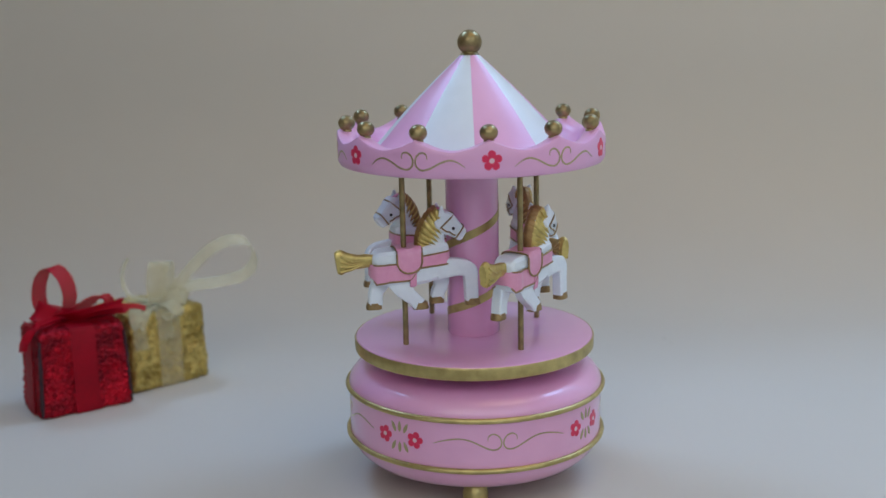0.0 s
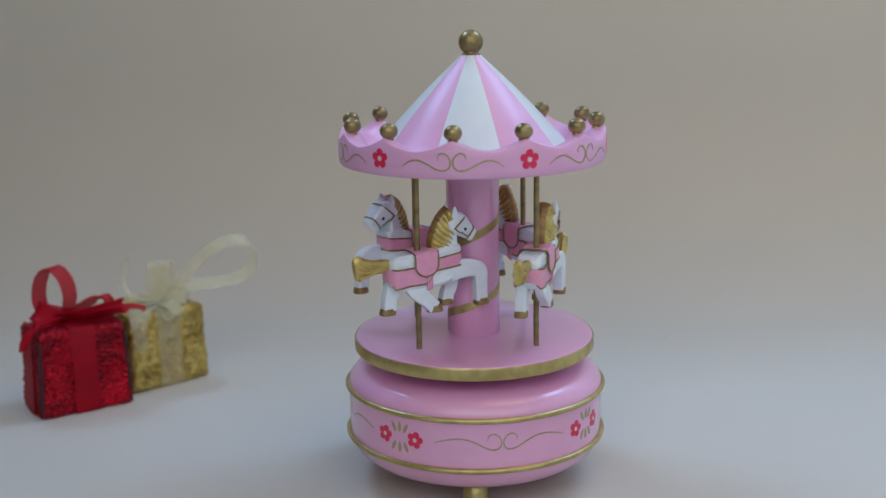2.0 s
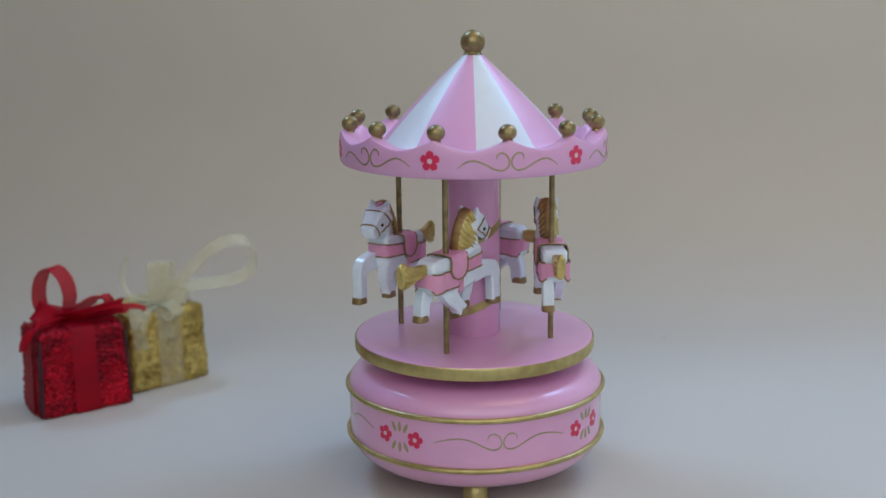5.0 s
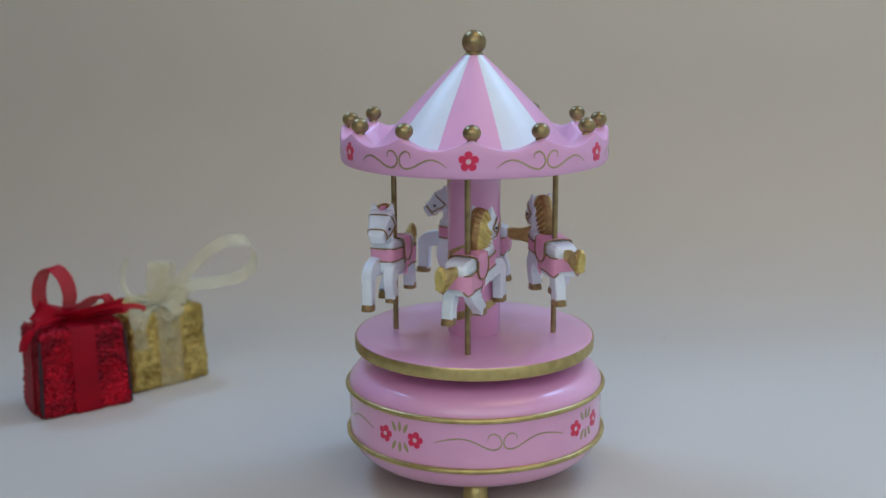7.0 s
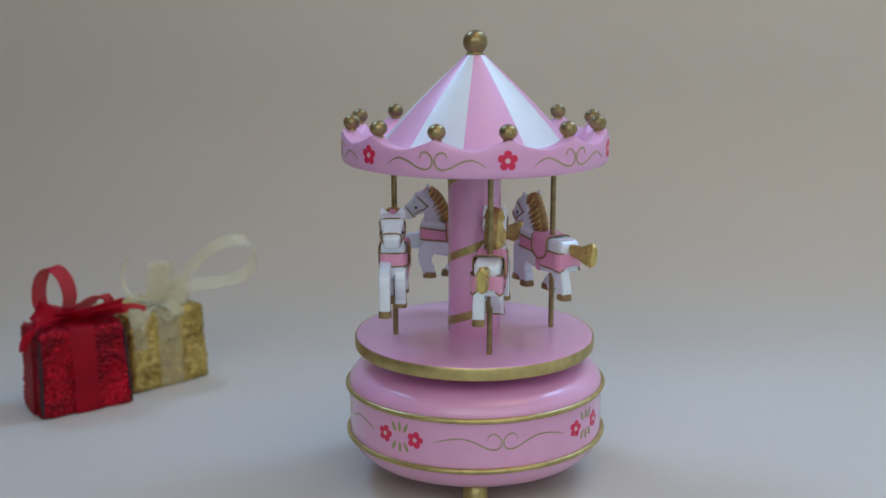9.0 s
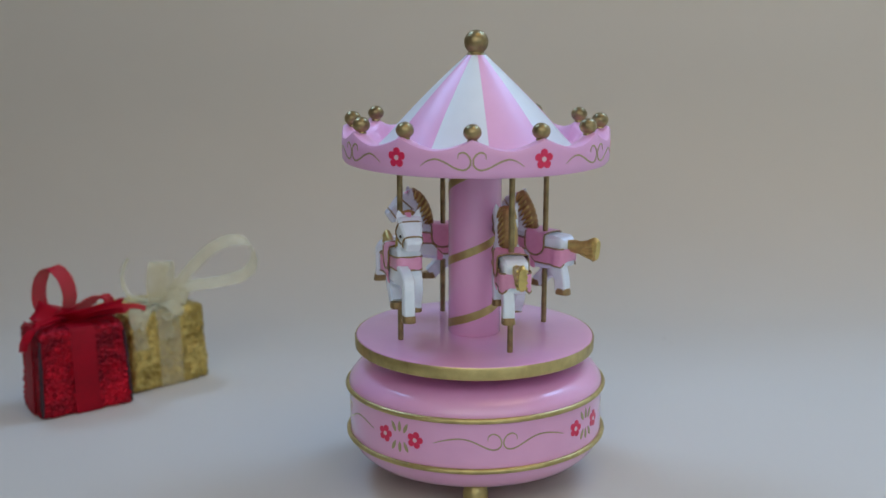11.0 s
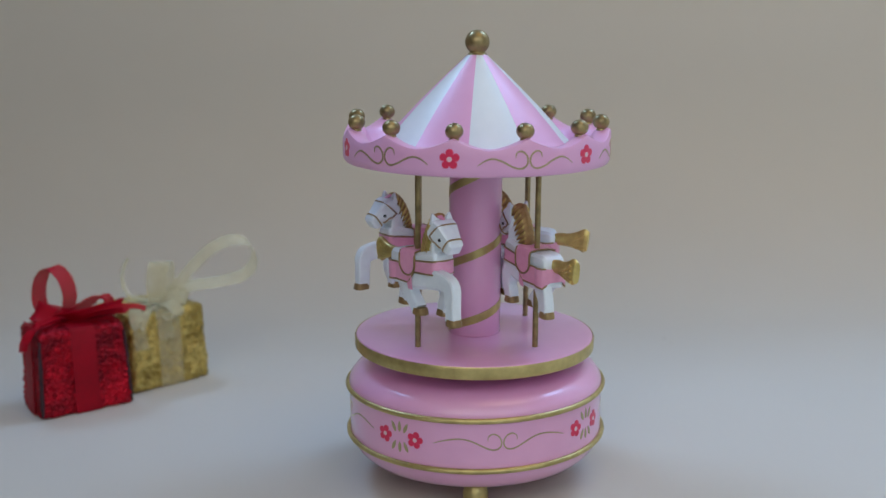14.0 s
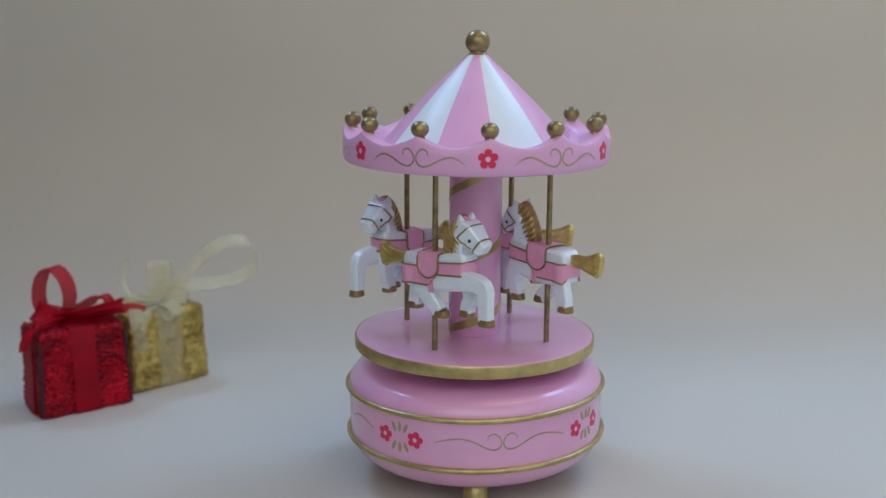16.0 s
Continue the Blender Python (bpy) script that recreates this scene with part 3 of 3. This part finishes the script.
def girth_mesh():
    """The strap that runs from the saddle down each flank to the belly."""
    bm = bmesh.new()
    for s in (-1, 1):
        cols = []
        for i in range(4):
            x = 1.2 + 2.0 * i / 3
            zc, hz, _ = body_at(x)
            low = zc - 0.97 * hz
            cols.append([bm.verts.new(flank(x, low + (-4.6 - low) * j / 5, s, 0.55)) for j in range(6)])
        for p, q in zip(cols, cols[1:]):
            for j in range(5):
                bm.faces.new((p[j], q[j], q[j + 1], p[j + 1]))
        tube([flank(1.2, z, s, 0.5) for z in (-10.2, -8.5, -7.0, -5.0)], 0.22 * MM, bm, sides=5)
        tube([flank(3.2, z, s, 0.5) for z in (-10.0, -8.5, -7.0, -5.0)], 0.22 * MM, bm, sides=5)
    return finish("girth", bm, ROSE, 60)


def piping_mesh():
    bm = bmesh.new()
    for s in (-1, 1):
        path = [flank(x, saddle_bottom(x) + 0.0, s, 0.8) for x in [-3.6 + 9.2 * i / 28 for i in range(29)]]
        lo = [flank(-3.6, z, s, 0.8) for z in (1.6, 0.8, 0.0)]
        hi = [flank(5.6, z, s, 0.8) for z in (0.0, 0.8, 1.8)]
        tube(lo + path + hi, 0.36 * MM, bm)
    for x in (-3.6, 5.6):
        zc, hz, _ = body_at(x)
        crown = (zc + hz + 0.35 + 0.15 * ((x - 1.0) / 4.7) ** 2)
        side = [flank(x, z, -1, 0.8) for z in (-0.4, 1.0, zc + hz * 0.9)]
        over = side + [Vector((x * MM, y * MM, crown * MM)) for y in (-2.2, 0.0, 2.2)] + [Vector((p.x, -p.y, p.z)) for p in reversed(side)]
        tube(over, 0.30 * MM, bm)
    return finish("piping", bm, TRIM)


def band_edge(x, top):
    """Edges of the pink harness band: low round the haunches, rising past the saddle to the chest."""
    t = min(1.0, max(0.0, (x - 0.5) / 5.0))
    t, u = t * t * (3 - 2 * t), max(0.0, (x - 5.5) / 10.5)
    return (-1.8 + 2.2 * t + 1.2 * u) if top else (-8.2 + 4.4 * t + 0.7 * u)


BAND_X = (-11.95, 15.9)


def band_low(x):
    zc, hz, _ = body_at(x)
    return max(band_edge(x, False), zc - 0.97 * hz)


def harness_mesh():
    """One closed band round the horse: right flank, chest, left flank and haunches."""
    bm = bmesh.new()
    xs = [BAND_X[0] + (BAND_X[1] - BAND_X[0]) * i / 50 for i in range(51)]

    def skin(x, s):
        a, b = band_low(x), band_edge(x, True)
        lift = 0.3 + 0.7 * min(1.0, max(0.0, (-6.5 - x) / 2.0))
        return [bm.verts.new(flank(x, a + (b - a) * j / 5, s, lift)) for j in range(6)]

    def end(x, at, ys):
        a, b = band_low(x), band_edge(x, True)
        return [[bm.verts.new((at * MM, y * MM, (a + (b - a) * j / 5) * MM)) for j in range(6)] for y in ys]

    loop = [skin(x, -1) for x in xs] + end(BAND_X[1], BAND_X[1] + 0.5, (-3.3, -1.1, 1.1, 3.3))
    loop += [skin(x, 1) for x in reversed(xs)] + end(BAND_X[0], BAND_X[0] - 0.9, (2.6, 0.9, -0.9, -2.6))
    for p, q in zip(loop, loop[1:] + loop[:1]):
        for j in range(5):
            bm.faces.new((p[j], q[j], q[j + 1], p[j + 1]))
    return finish("harness", bm, ROSE, 60)


def harness_trim_mesh():
    bm = bmesh.new()
    for top in (False, True):
        right = [flank(x, band_edge(x, True) if top else band_low(x), -1, 0.35 + 0.7 * min(1.0, max(0.0, (-6.5 - x) / 2.0)))
                 for x in [BAND_X[0] + (BAND_X[1] - BAND_X[0]) * i / 36 for i in range(37)]]
        left = [Vector((p.x, -p.y, p.z)) for p in reversed(right)]
        tube(right + [Vector(((BAND_X[1] + 0.6) * MM, 0, right[-1].z))] + left, 0.33 * MM, bm, sides=5)
    return finish("harness_trim", bm, TRIM)


def bridle_mesh():
    bm = bmesh.new()

    def strap(cx, cz, dx, dz, a, b):
        path = []
        for k in range(24):
            t = 2 * math.pi * k / 24
            c, s = math.cos(t), math.sin(t)
            u, y = math.copysign(abs(s) ** (2 / 3.4), s) * a, math.copysign(abs(c) ** (2 / 3.4), c) * b
            path.append(Vector(((cx + dx * u) * MM, y * MM, (cz + dz * u) * MM)))
        tube(path, 0.30 * MM, bm, sides=5, loop=True)

    strap(20.3, 7.75, 0.61, 0.79, 3.05, 3.5)
    strap(15.0, 12.0, 0.75, 0.66, 4.35, 4.6)
    for s in (-1, 1):
        tube(spline([(16.2 * MM, s * 4.4 * MM, 8.6 * MM), (17.4 * MM, s * 4.1 * MM, 7.6 * MM), (18.6 * MM, s * 3.7 * MM, 7.0 * MM)], 4), 0.28 * MM, bm, sides=5)
        tube(spline([(13.4 * MM, s * 4.5 * MM, 10.2 * MM), (14.8 * MM, s * 4.5 * MM, 8.9 * MM), (16.2 * MM, s * 4.4 * MM, 8.6 * MM)], 4), 0.28 * MM, bm, sides=5)
    return finish("bridle", bm, TRIM)


def horse_kit():
    kit = {"body": finish("horse", horse_body(), HORSE, 30), "forelock": forelock_mesh(), "tail": tail_mesh(), "mane": mane_mesh(), "saddle": saddle_mesh(), "girth": girth_mesh(), "piping": piping_mesh(),
           "harness": harness_mesh(), "harness_trim": harness_trim_mesh(), "bridle": bridle_mesh(), "legs": [(leg_mesh(k), hoof_mesh(k)) for k in LEGS],
           "ears": [ear_mesh(s) for s in (-1, 1)]}
    kit["eyes"] = [finish("eye", ball(0.62 * MM, (17.9 * MM, s * 3.62 * MM, 9.6 * MM), seg=12), BLACK) for s in (-1, 1)]
    return kit


def horse(top, kit, az, heading, dz=0.0):
    """One horse on its pole; heading: degrees by which it turns in from the way it rides."""
    at = LEAN @ turn(az) @ pose(0, -POLE_R, SADDLE_Z + dz, 0, 0, heading)
    figure = part("horse", kit["body"], None, top, "white painted wooden horse with gold mane and pink saddle", at)
    for key, label in (("tail", "carved gold tail"), ("mane", "carved gold mane"), ("forelock", "short rose-painted forelock"), ("saddle", "pink painted saddle"), ("girth", "narrow pink girth strap"), ("piping", "brown-gold saddle piping"),
                       ("harness", "pink harness band"), ("harness_trim", "gold edge lines of the harness"), ("bridle", "thin brown-gold bridle")):
        part(key, kit[key], None, figure, label)
    for leg, hoof in kit["legs"]:
        part("leg", leg, None, figure)
        part("hoof", hoof, None, figure, "brown-gold hoof")
    for ear in kit["ears"]:
        part("ear", ear, None, figure)
    for eye in kit["eyes"]:
        part("eye", eye, None, figure, "small black eye")
    return figure


HEADINGS = (72.0, 23.0, -12.0, -9.0)
HELIX_Z, HELIX = 0.0948, 0.0255


def carousel():
    top = empty("carousel", pose(-0.00023, 0, 0), "turning pink carousel with four white horses under a striped canopy", "carousel")
    turntable(top)
    column(top)
    canopy(top)
    rod = finish("pole", lathe([(0.0, DECK - 0.0005), (0.00105, DECK - 0.0005), (0.00105, 0.09), (0.00105, RIM_Z + 0.0002), (0.0, RIM_Z + 0.0002)], 16), BRASS)
    kit = horse_kit()
    for k in range(4):
        az = POLE_AZ + 90 * k
        part("pole", rod, None, top, "thin aged brass pole", LEAN @ turn(az) @ pose(0, -POLE_R, 0))
        horse(top, kit, az, HEADINGS[k], (-0.0007, -0.0009, -0.0009, -0.0009)[k])
    return top


CAROUSEL = carousel()


# ---- the two wrapped gift boxes ----
def crumpled_box(w, d, h, seed, rough=0.0007, cuts=26):
    """A wrapped box: corner at the origin, edges rounded, faces uneven."""
    bm = bmesh.new()
    bmesh.ops.create_cube(bm, size=1, matrix=Matrix.Translation((w / 2, d / 2, h / 2)) @ Matrix.Diagonal((w, d, h, 1)))
    bmesh.ops.bevel(bm, geom=bm.edges[:], offset=0.0022, segments=2, affect="EDGES", profile=0.6)
    long = [e for e in bm.edges if e.calc_length() > 0.02]
    bmesh.ops.subdivide_edges(bm, edges=long, cuts=cuts, use_grid_fill=True)
    bm.normal_update()
    for v in bm.verts:
        n1 = noise.noise(v.co * 420 + Vector((seed, 0, 0)))
        n2 = noise.noise(v.co * 90 + Vector((0, seed, 0)))
        v.co += v.normal * rough * (0.7 * n1 + 0.8 * n2)
        v.co.z = max(v.co.z, 0.0)
        k = 1 - 0.07 * v.co.z / h
        v.co.x, v.co.y = w / 2 + (v.co.x - w / 2) * k, d / 2 + (v.co.y - d / 2) * k
    return bm


def strip(path, width, side, thick=0.0003, bm=None):
    """A ribbon along a path; side: the way its width lies at each point (one vector, or one for each)."""
    bm = bm or bmesh.new()
    path = [Vector(p) for p in path]
    n, rows = len(path), []
    for i, p in enumerate(path):
        d = (path[min(i + 1, n - 1)] - path[max(i - 1, 0)]).normalized()
        s = Vector(side[i] if isinstance(side, list) else side)
        s = (s - d * s.dot(d)).normalized()
        u = d.cross(s) * thick / 2
        w = width / 2 * s
        rows.append([bm.verts.new(p + w + u), bm.verts.new(p + u * 1.6), bm.verts.new(p - w + u), bm.verts.new(p - w - u), bm.verts.new(p - u * 0.4), bm.verts.new(p + w - u)])
    for p, q in zip(rows, rows[1:]):
        for k in range(6):
            bm.faces.new((p[k], q[k], q[(k + 1) % 6], p[(k + 1) % 6]))
    bm.faces.new(rows[0])
    bm.faces.new(rows[-1])
    return bm


def girdle(w, d, h, width, lift=0.0006):
    """Ribbon bands round the box both ways, over the top and down the four sides."""
    bm = bmesh.new()
    for a, b, swap in ((w, d, False), (d, w, True)):
        c = b / 2
        loop = [(-lift, 0.0005), (-lift, h * 0.5), (-lift, h - 0.002), (0.001, h + lift * 0.5), (a * 0.3, h + lift), (a * 0.7, h + lift), (a - 0.001, h + lift * 0.5), (a + lift, h - 0.002),
                (a + lift, h * 0.5), (a + lift, 0.0005)]
        loop = [(a / 2 + (x - a / 2) * (1 - 0.07 * z / h), z) for x, z in loop]
        path = [Vector((c, x, z)) if swap else Vector((x, c, z)) for x, z in loop]
        strip(path, width, (1, 0, 0) if swap else (0, 1, 0), 0.0004, bm)
    return bm


def flakes(w, d, h, count, radius, seed):
    """Small tilted foil scales over the top and the two faces that show."""
    rng = random.Random(seed)
    bm = bmesh.new()
    for _ in range(count):
        face, a, b = rng.choice((0, 0, 1, 1, 2)), rng.uniform(0.03, 0.97), rng.uniform(0.03, 0.97)
        p, n = ((Vector((a * w, 0, b * h)), Vector((0, -1, 0))), (Vector((0, a * d, b * h)), Vector((-1, 0, 0))), (Vector((a * w, b * d, h)), Vector((0, 0, 1))))[face]
        k = 1 - 0.07 * p.z / h
        p = Vector((w / 2 + (p.x - w / 2) * k, d / 2 + (p.y - d / 2) * k, p.z)) + n * 0.0003
        n = (n + 0.45 * Vector((rng.uniform(-1, 1), rng.uniform(-1, 1), rng.uniform(-1, 1)))).normalized()
        s = n.orthogonal().normalized()
        u, r = n.cross(s), radius * rng.uniform(0.6, 1.15)
        ring = [bm.verts.new(p + r * (math.cos(2 * math.pi * i / 7) * s + math.sin(2 * math.pi * i / 7) * u)) for i in range(7)]
        low = [bm.verts.new(v.co * 1.0 - n * 0.00025) for v in ring]
        bm.faces.new(ring)
        for i in range(7):
            bm.faces.new((ring[i], low[i], low[(i + 1) % 7], ring[(i + 1) % 7]))
    return bm


def gift_box(name, label, m, size, foil_mat, band_mat, band_label, band, seed, strip_mat, scale):
    box = empty(name, m, label, "gift box", "wrapped gift boxes")
    part("wrapped_body", crumpled_box(*size, seed), foil_mat, box, label.split(" with")[0], angle=180)
    tagged(part("foil_surface", flakes(*size, 900, scale, int(seed)), foil_mat, box, "crinkled shiny foil scales", angle=20), kind="stuff")
    w, d, h = size
    # Dark corner strips; the right one paints in the shadow between the boxes.
    for x, y in ((0.0, 0.0), (w, 0.0)) if strip_mat else ():
        top = [w / 2 + (x - w / 2) * 0.93, d / 2 + (y - d / 2) * 0.93]
        edge_strip = bmesh.new()
        tube([(x + (top[0] - x) * t + 0.0006 * (1 if x == 0 else -1), 0.0006 + y + (top[1] - y) * t, h * t + 0.0006 * math.sin(9 * t + seed)) for t in (0.03, 0.2, 0.4, 0.6, 0.8, 0.93)], [0.0007, 0.0011, 0.0008, 0.0011, 0.0009, 0.0006], edge_strip)
        part("corner_strip", edge_strip, strip_mat, box, "dark wrapping edge at left, painted gap shadow at right")
    part("ribbon_band", girdle(*size, band), band_mat, box, band_label)
    return box


RED_AT, GOLD_AT = pose(-0.1925, 0.0512, 0, 0, 0, 37.0), pose(-0.1622, 0.0868, 0, 0, 0, 45.0)
RED_SIZE, GOLD_SIZE = (0.0418, 0.030, 0.039), (0.042, 0.041, 0.0375)
red_box = gift_box("gift_box", "red glitter foil gift box with sheer red bow", RED_AT, RED_SIZE, RED_FOIL, RED_BAND, "red satin ribbon", 0.011, 3.0, RED_SEAM_SHADE, 0.0007)
gold_box = gift_box("gift_box", "gold sequin gift box with sheer cream bow", GOLD_AT, GOLD_SIZE, GOLD_FOIL, CREAM_BAND, "sheer cream ribbon", 0.012, 8.0, None, 0.0010)


def bow_piece(name, box, at, points, width, side, mat, label, steps=8):
    """A ribbon loop or tail, given in world metres, held by its box."""
    inv = at.inverted()
    path = [inv @ p for p in spline([Vector(p) for p in points], steps)]
    part(name, strip(path, width, inv.to_3x3() @ Vector(side), 0.00025), mat, box, label)


R, G = "sheer red organza ribbon", "sheer cream organza ribbon"
# red bow: a tall hanging loop, flat side loops, loose tails and a knot
bow_piece("hanging_loop", red_box, RED_AT, [(-0.1930, 0.0800, 0.0408), (-0.2005, 0.0810, 0.0448), (-0.2016, 0.0820, 0.0528), (-0.1990, 0.0820, 0.0603), (-0.1940, 0.0810, 0.0636),
          (-0.1885, 0.0800, 0.0588), (-0.1862, 0.0790, 0.0508), (-0.1880, 0.0790, 0.0428)], 0.0075, (0.75, 1.0, 0.1), RED_SHEER, R)
bow_piece("bow_loop", red_box, RED_AT, [(-0.1910, 0.0760, 0.0410), (-0.1830, 0.0740, 0.0448), (-0.1735, 0.0760, 0.0498), (-0.1700, 0.0790, 0.0478), (-0.1740, 0.0820, 0.0433), (-0.1890, 0.0800, 0.0413)],
          0.0085, (0.3, 1.0, -0.5), RED_SHEER, R)
bow_piece("bow_loop", red_box, RED_AT, [(-0.1900, 0.0740, 0.0413), (-0.1800, 0.0720, 0.0433), (-0.1690, 0.0770, 0.0456), (-0.1640, 0.0830, 0.0448), (-0.1700, 0.0850, 0.0420), (-0.1880, 0.0800, 0.0410)],
          0.0080, (0.1, 0.8, -0.7), RED_SHEER, R)
bow_piece("bow_loop", red_box, RED_AT, [(-0.1910, 0.0750, 0.0413), (-0.1980, 0.0720, 0.0438), (-0.2015, 0.0760, 0.0448), (-0.2025, 0.0820, 0.0433), (-0.1990, 0.0840, 0.0416), (-0.1910, 0.0800, 0.0410)],
          0.0090, (0.1, 0.8, 0.6), RED_SHEER, R)
bow_piece("ribbon_tail", red_box, RED_AT, [(-0.1880, 0.0740, 0.0423), (-0.1780, 0.0730, 0.0448), (-0.1660, 0.0780, 0.0460), (-0.1570, 0.0820, 0.0448), (-0.1530, 0.0840, 0.0433)], 0.0026, (0, 0.6, 0.8), RED_SHEER, R)
bow_piece("ribbon_tail", red_box, RED_AT, [(-0.1890, 0.0720, 0.0418), (-0.1960, 0.0640, 0.0408), (-0.2005, 0.0640, 0.0378), (-0.2035, 0.0680, 0.0343), (-0.2055, 0.0740, 0.0318), (-0.2062, 0.0780, 0.0303)],
          0.0030, (0.2, 0.7, 0.7), RED_SHEER, R)
bow_piece("ribbon_tail", red_box, RED_AT, [(-0.1900, 0.0720, 0.0416), (-0.1975, 0.0680, 0.0406), (-0.2025, 0.0740, 0.0383), (-0.2040, 0.0760, 0.0318), (-0.2045, 0.0770, 0.0258)], 0.0020, (0.3, 0.8, 0.3), RED_SHEER, R)
bow_piece("ribbon_tail", red_box, RED_AT, [(-0.1880, 0.0700, 0.0420), (-0.1920, 0.0620, 0.0418), (-0.1950, 0.0560, 0.0406), (-0.1985, 0.0540, 0.0358), (-0.2005, 0.0560, 0.0308)], 0.0038, (1, 0.3, 0.5), RED_SHEER, R)
part("knot", ball(0.0040, RED_AT.inverted() @ Vector((-0.1895, 0.0760, 0.0420)), squash=0.55), RED_BAND, red_box, "red ribbon knot")
# cream bow: one long loop, two upright ones, a curled tail and a fall over the front
bow_piece("hanging_loop", gold_box, GOLD_AT, [(-0.1545, 0.1120, 0.0390), (-0.1480, 0.1130, 0.0442), (-0.1400, 0.1140, 0.0542), (-0.1290, 0.1150, 0.0647), (-0.1180, 0.1160, 0.0694), (-0.1105, 0.1180, 0.0672),
          (-0.1085, 0.1200, 0.0592), (-0.1130, 0.1200, 0.0517), (-0.1250, 0.1180, 0.0482), (-0.1420, 0.1150, 0.0460), (-0.1540, 0.1130, 0.0390)], 0.0078, (-0.55, 0.7, 0.5), CREAM_SHEER, G, 7)
bow_piece("bow_loop", gold_box, GOLD_AT, [(-0.1540, 0.109, 0.0390), (-0.1548, 0.109, 0.0480), (-0.1540, 0.110, 0.0560), (-0.1532, 0.113, 0.0592), (-0.1525, 0.117, 0.0562), (-0.1530, 0.117, 0.0470), (-0.1540, 0.114, 0.0392)],
          0.0100, (1.0, 0.1, 0.05), CREAM_SHEER, G)
bow_piece("ribbon_tail", gold_box, GOLD_AT, [(-0.1560, 0.112, 0.0392), (-0.1650, 0.114, 0.0405), (-0.1712, 0.115, 0.0430), (-0.1735, 0.116, 0.0500), (-0.1725, 0.117, 0.0560), (-0.1705, 0.118, 0.0600)],
          0.0030, (0.5, 1.0, 0.0), CREAM_SHEER, G)
bow_piece("bow_loop", gold_box, GOLD_AT, [(-0.1550, 0.108, 0.0395), (-0.1500, 0.106, 0.0420), (-0.1440, 0.109, 0.0430), (-0.1410, 0.113, 0.0410), (-0.1460, 0.113, 0.0392), (-0.1540, 0.110, 0.0388)],
          0.0080, (0.2, 0.8, 0.6), CREAM_SHEER, G)
bow_piece("ribbon_tail", gold_box, GOLD_AT, [(-0.1560, 0.110, 0.0394), (-0.1530, 0.104, 0.0402), (-0.1500, 0.1005, 0.0375), (-0.1490, 0.0995, 0.0310), (-0.1480, 0.0995, 0.0240)], 0.0080, (0.8, 0.75, 0.0), CREAM_BAND, G)
bow_piece("ribbon_tail", gold_box, GOLD_AT, [(-0.1570, 0.110, 0.0394), (-0.1580, 0.103, 0.0402), (-0.1580, 0.0925, 0.0375), (-0.1585, 0.0905, 0.0300), (-0.1580, 0.0905, 0.0210)], 0.0070, (0.8, 0.75, 0.0), CREAM_BAND, G)
bow_piece("bow_loop", gold_box, GOLD_AT, [(-0.1540, 0.1080, 0.0395), (-0.1470, 0.1020, 0.0410), (-0.1425, 0.1000, 0.0375), (-0.1450, 0.1000, 0.0345), (-0.1510, 0.1030, 0.0380), (-0.1550, 0.1080, 0.0390)],
          0.0070, (0.6, 0.8, 0.2), CREAM_SHEER, G)
bow_piece("bow_loop", gold_box, GOLD_AT, [(-0.1560, 0.1080, 0.0395), (-0.1600, 0.0930, 0.0408), (-0.1595, 0.0885, 0.0370), (-0.1580, 0.0885, 0.0330), (-0.1565, 0.0915, 0.0380), (-0.1560, 0.1040, 0.0395)],
          0.0060, (0.8, 0.6, 0.2), CREAM_SHEER, G)
part("knot", ball(0.0035, GOLD_AT.inverted() @ Vector((-0.1550, 0.1100, 0.0398)), squash=0.6), CREAM_SHEER, gold_box, "cream ribbon knot")


def crumb(at, size, seed):
    """A tiny fleck of dirt on the paper."""
    bm = bmesh.new()
    bmesh.ops.create_icosphere(bm, subdivisions=1, radius=size)
    for v in bm.verts:
        v.co *= 0.75 + 0.5 * abs(noise.noise(v.co * 900 + Vector((seed, 0, 0))))
        v.co.z = max(v.co.z * 0.5 + size * 0.3, 0.0)
    ob = new("crumb", finish("crumb", bm, DARK_CRUMB))
    ob.matrix_basis = pose(*at, 0, 0, seed * 40)
    return tagged(ob, "tiny grey-brown crumb on the paper", "crumb", "crumbs on the paper")


for i, (x, y, size) in enumerate(((0.1043, 0.1795, 0.0006), (0.1065, 0.1707, 0.0005), (0.0863, 0.1911, 0.0004))):
    crumb((x, y, 0.0), size, i + 1.0)


def motions():
    walk(CAROUSEL, [(float(t), pose(-0.00023, 0, 0, 0, 0, RATE * t)) for t in range(17)])


motions()
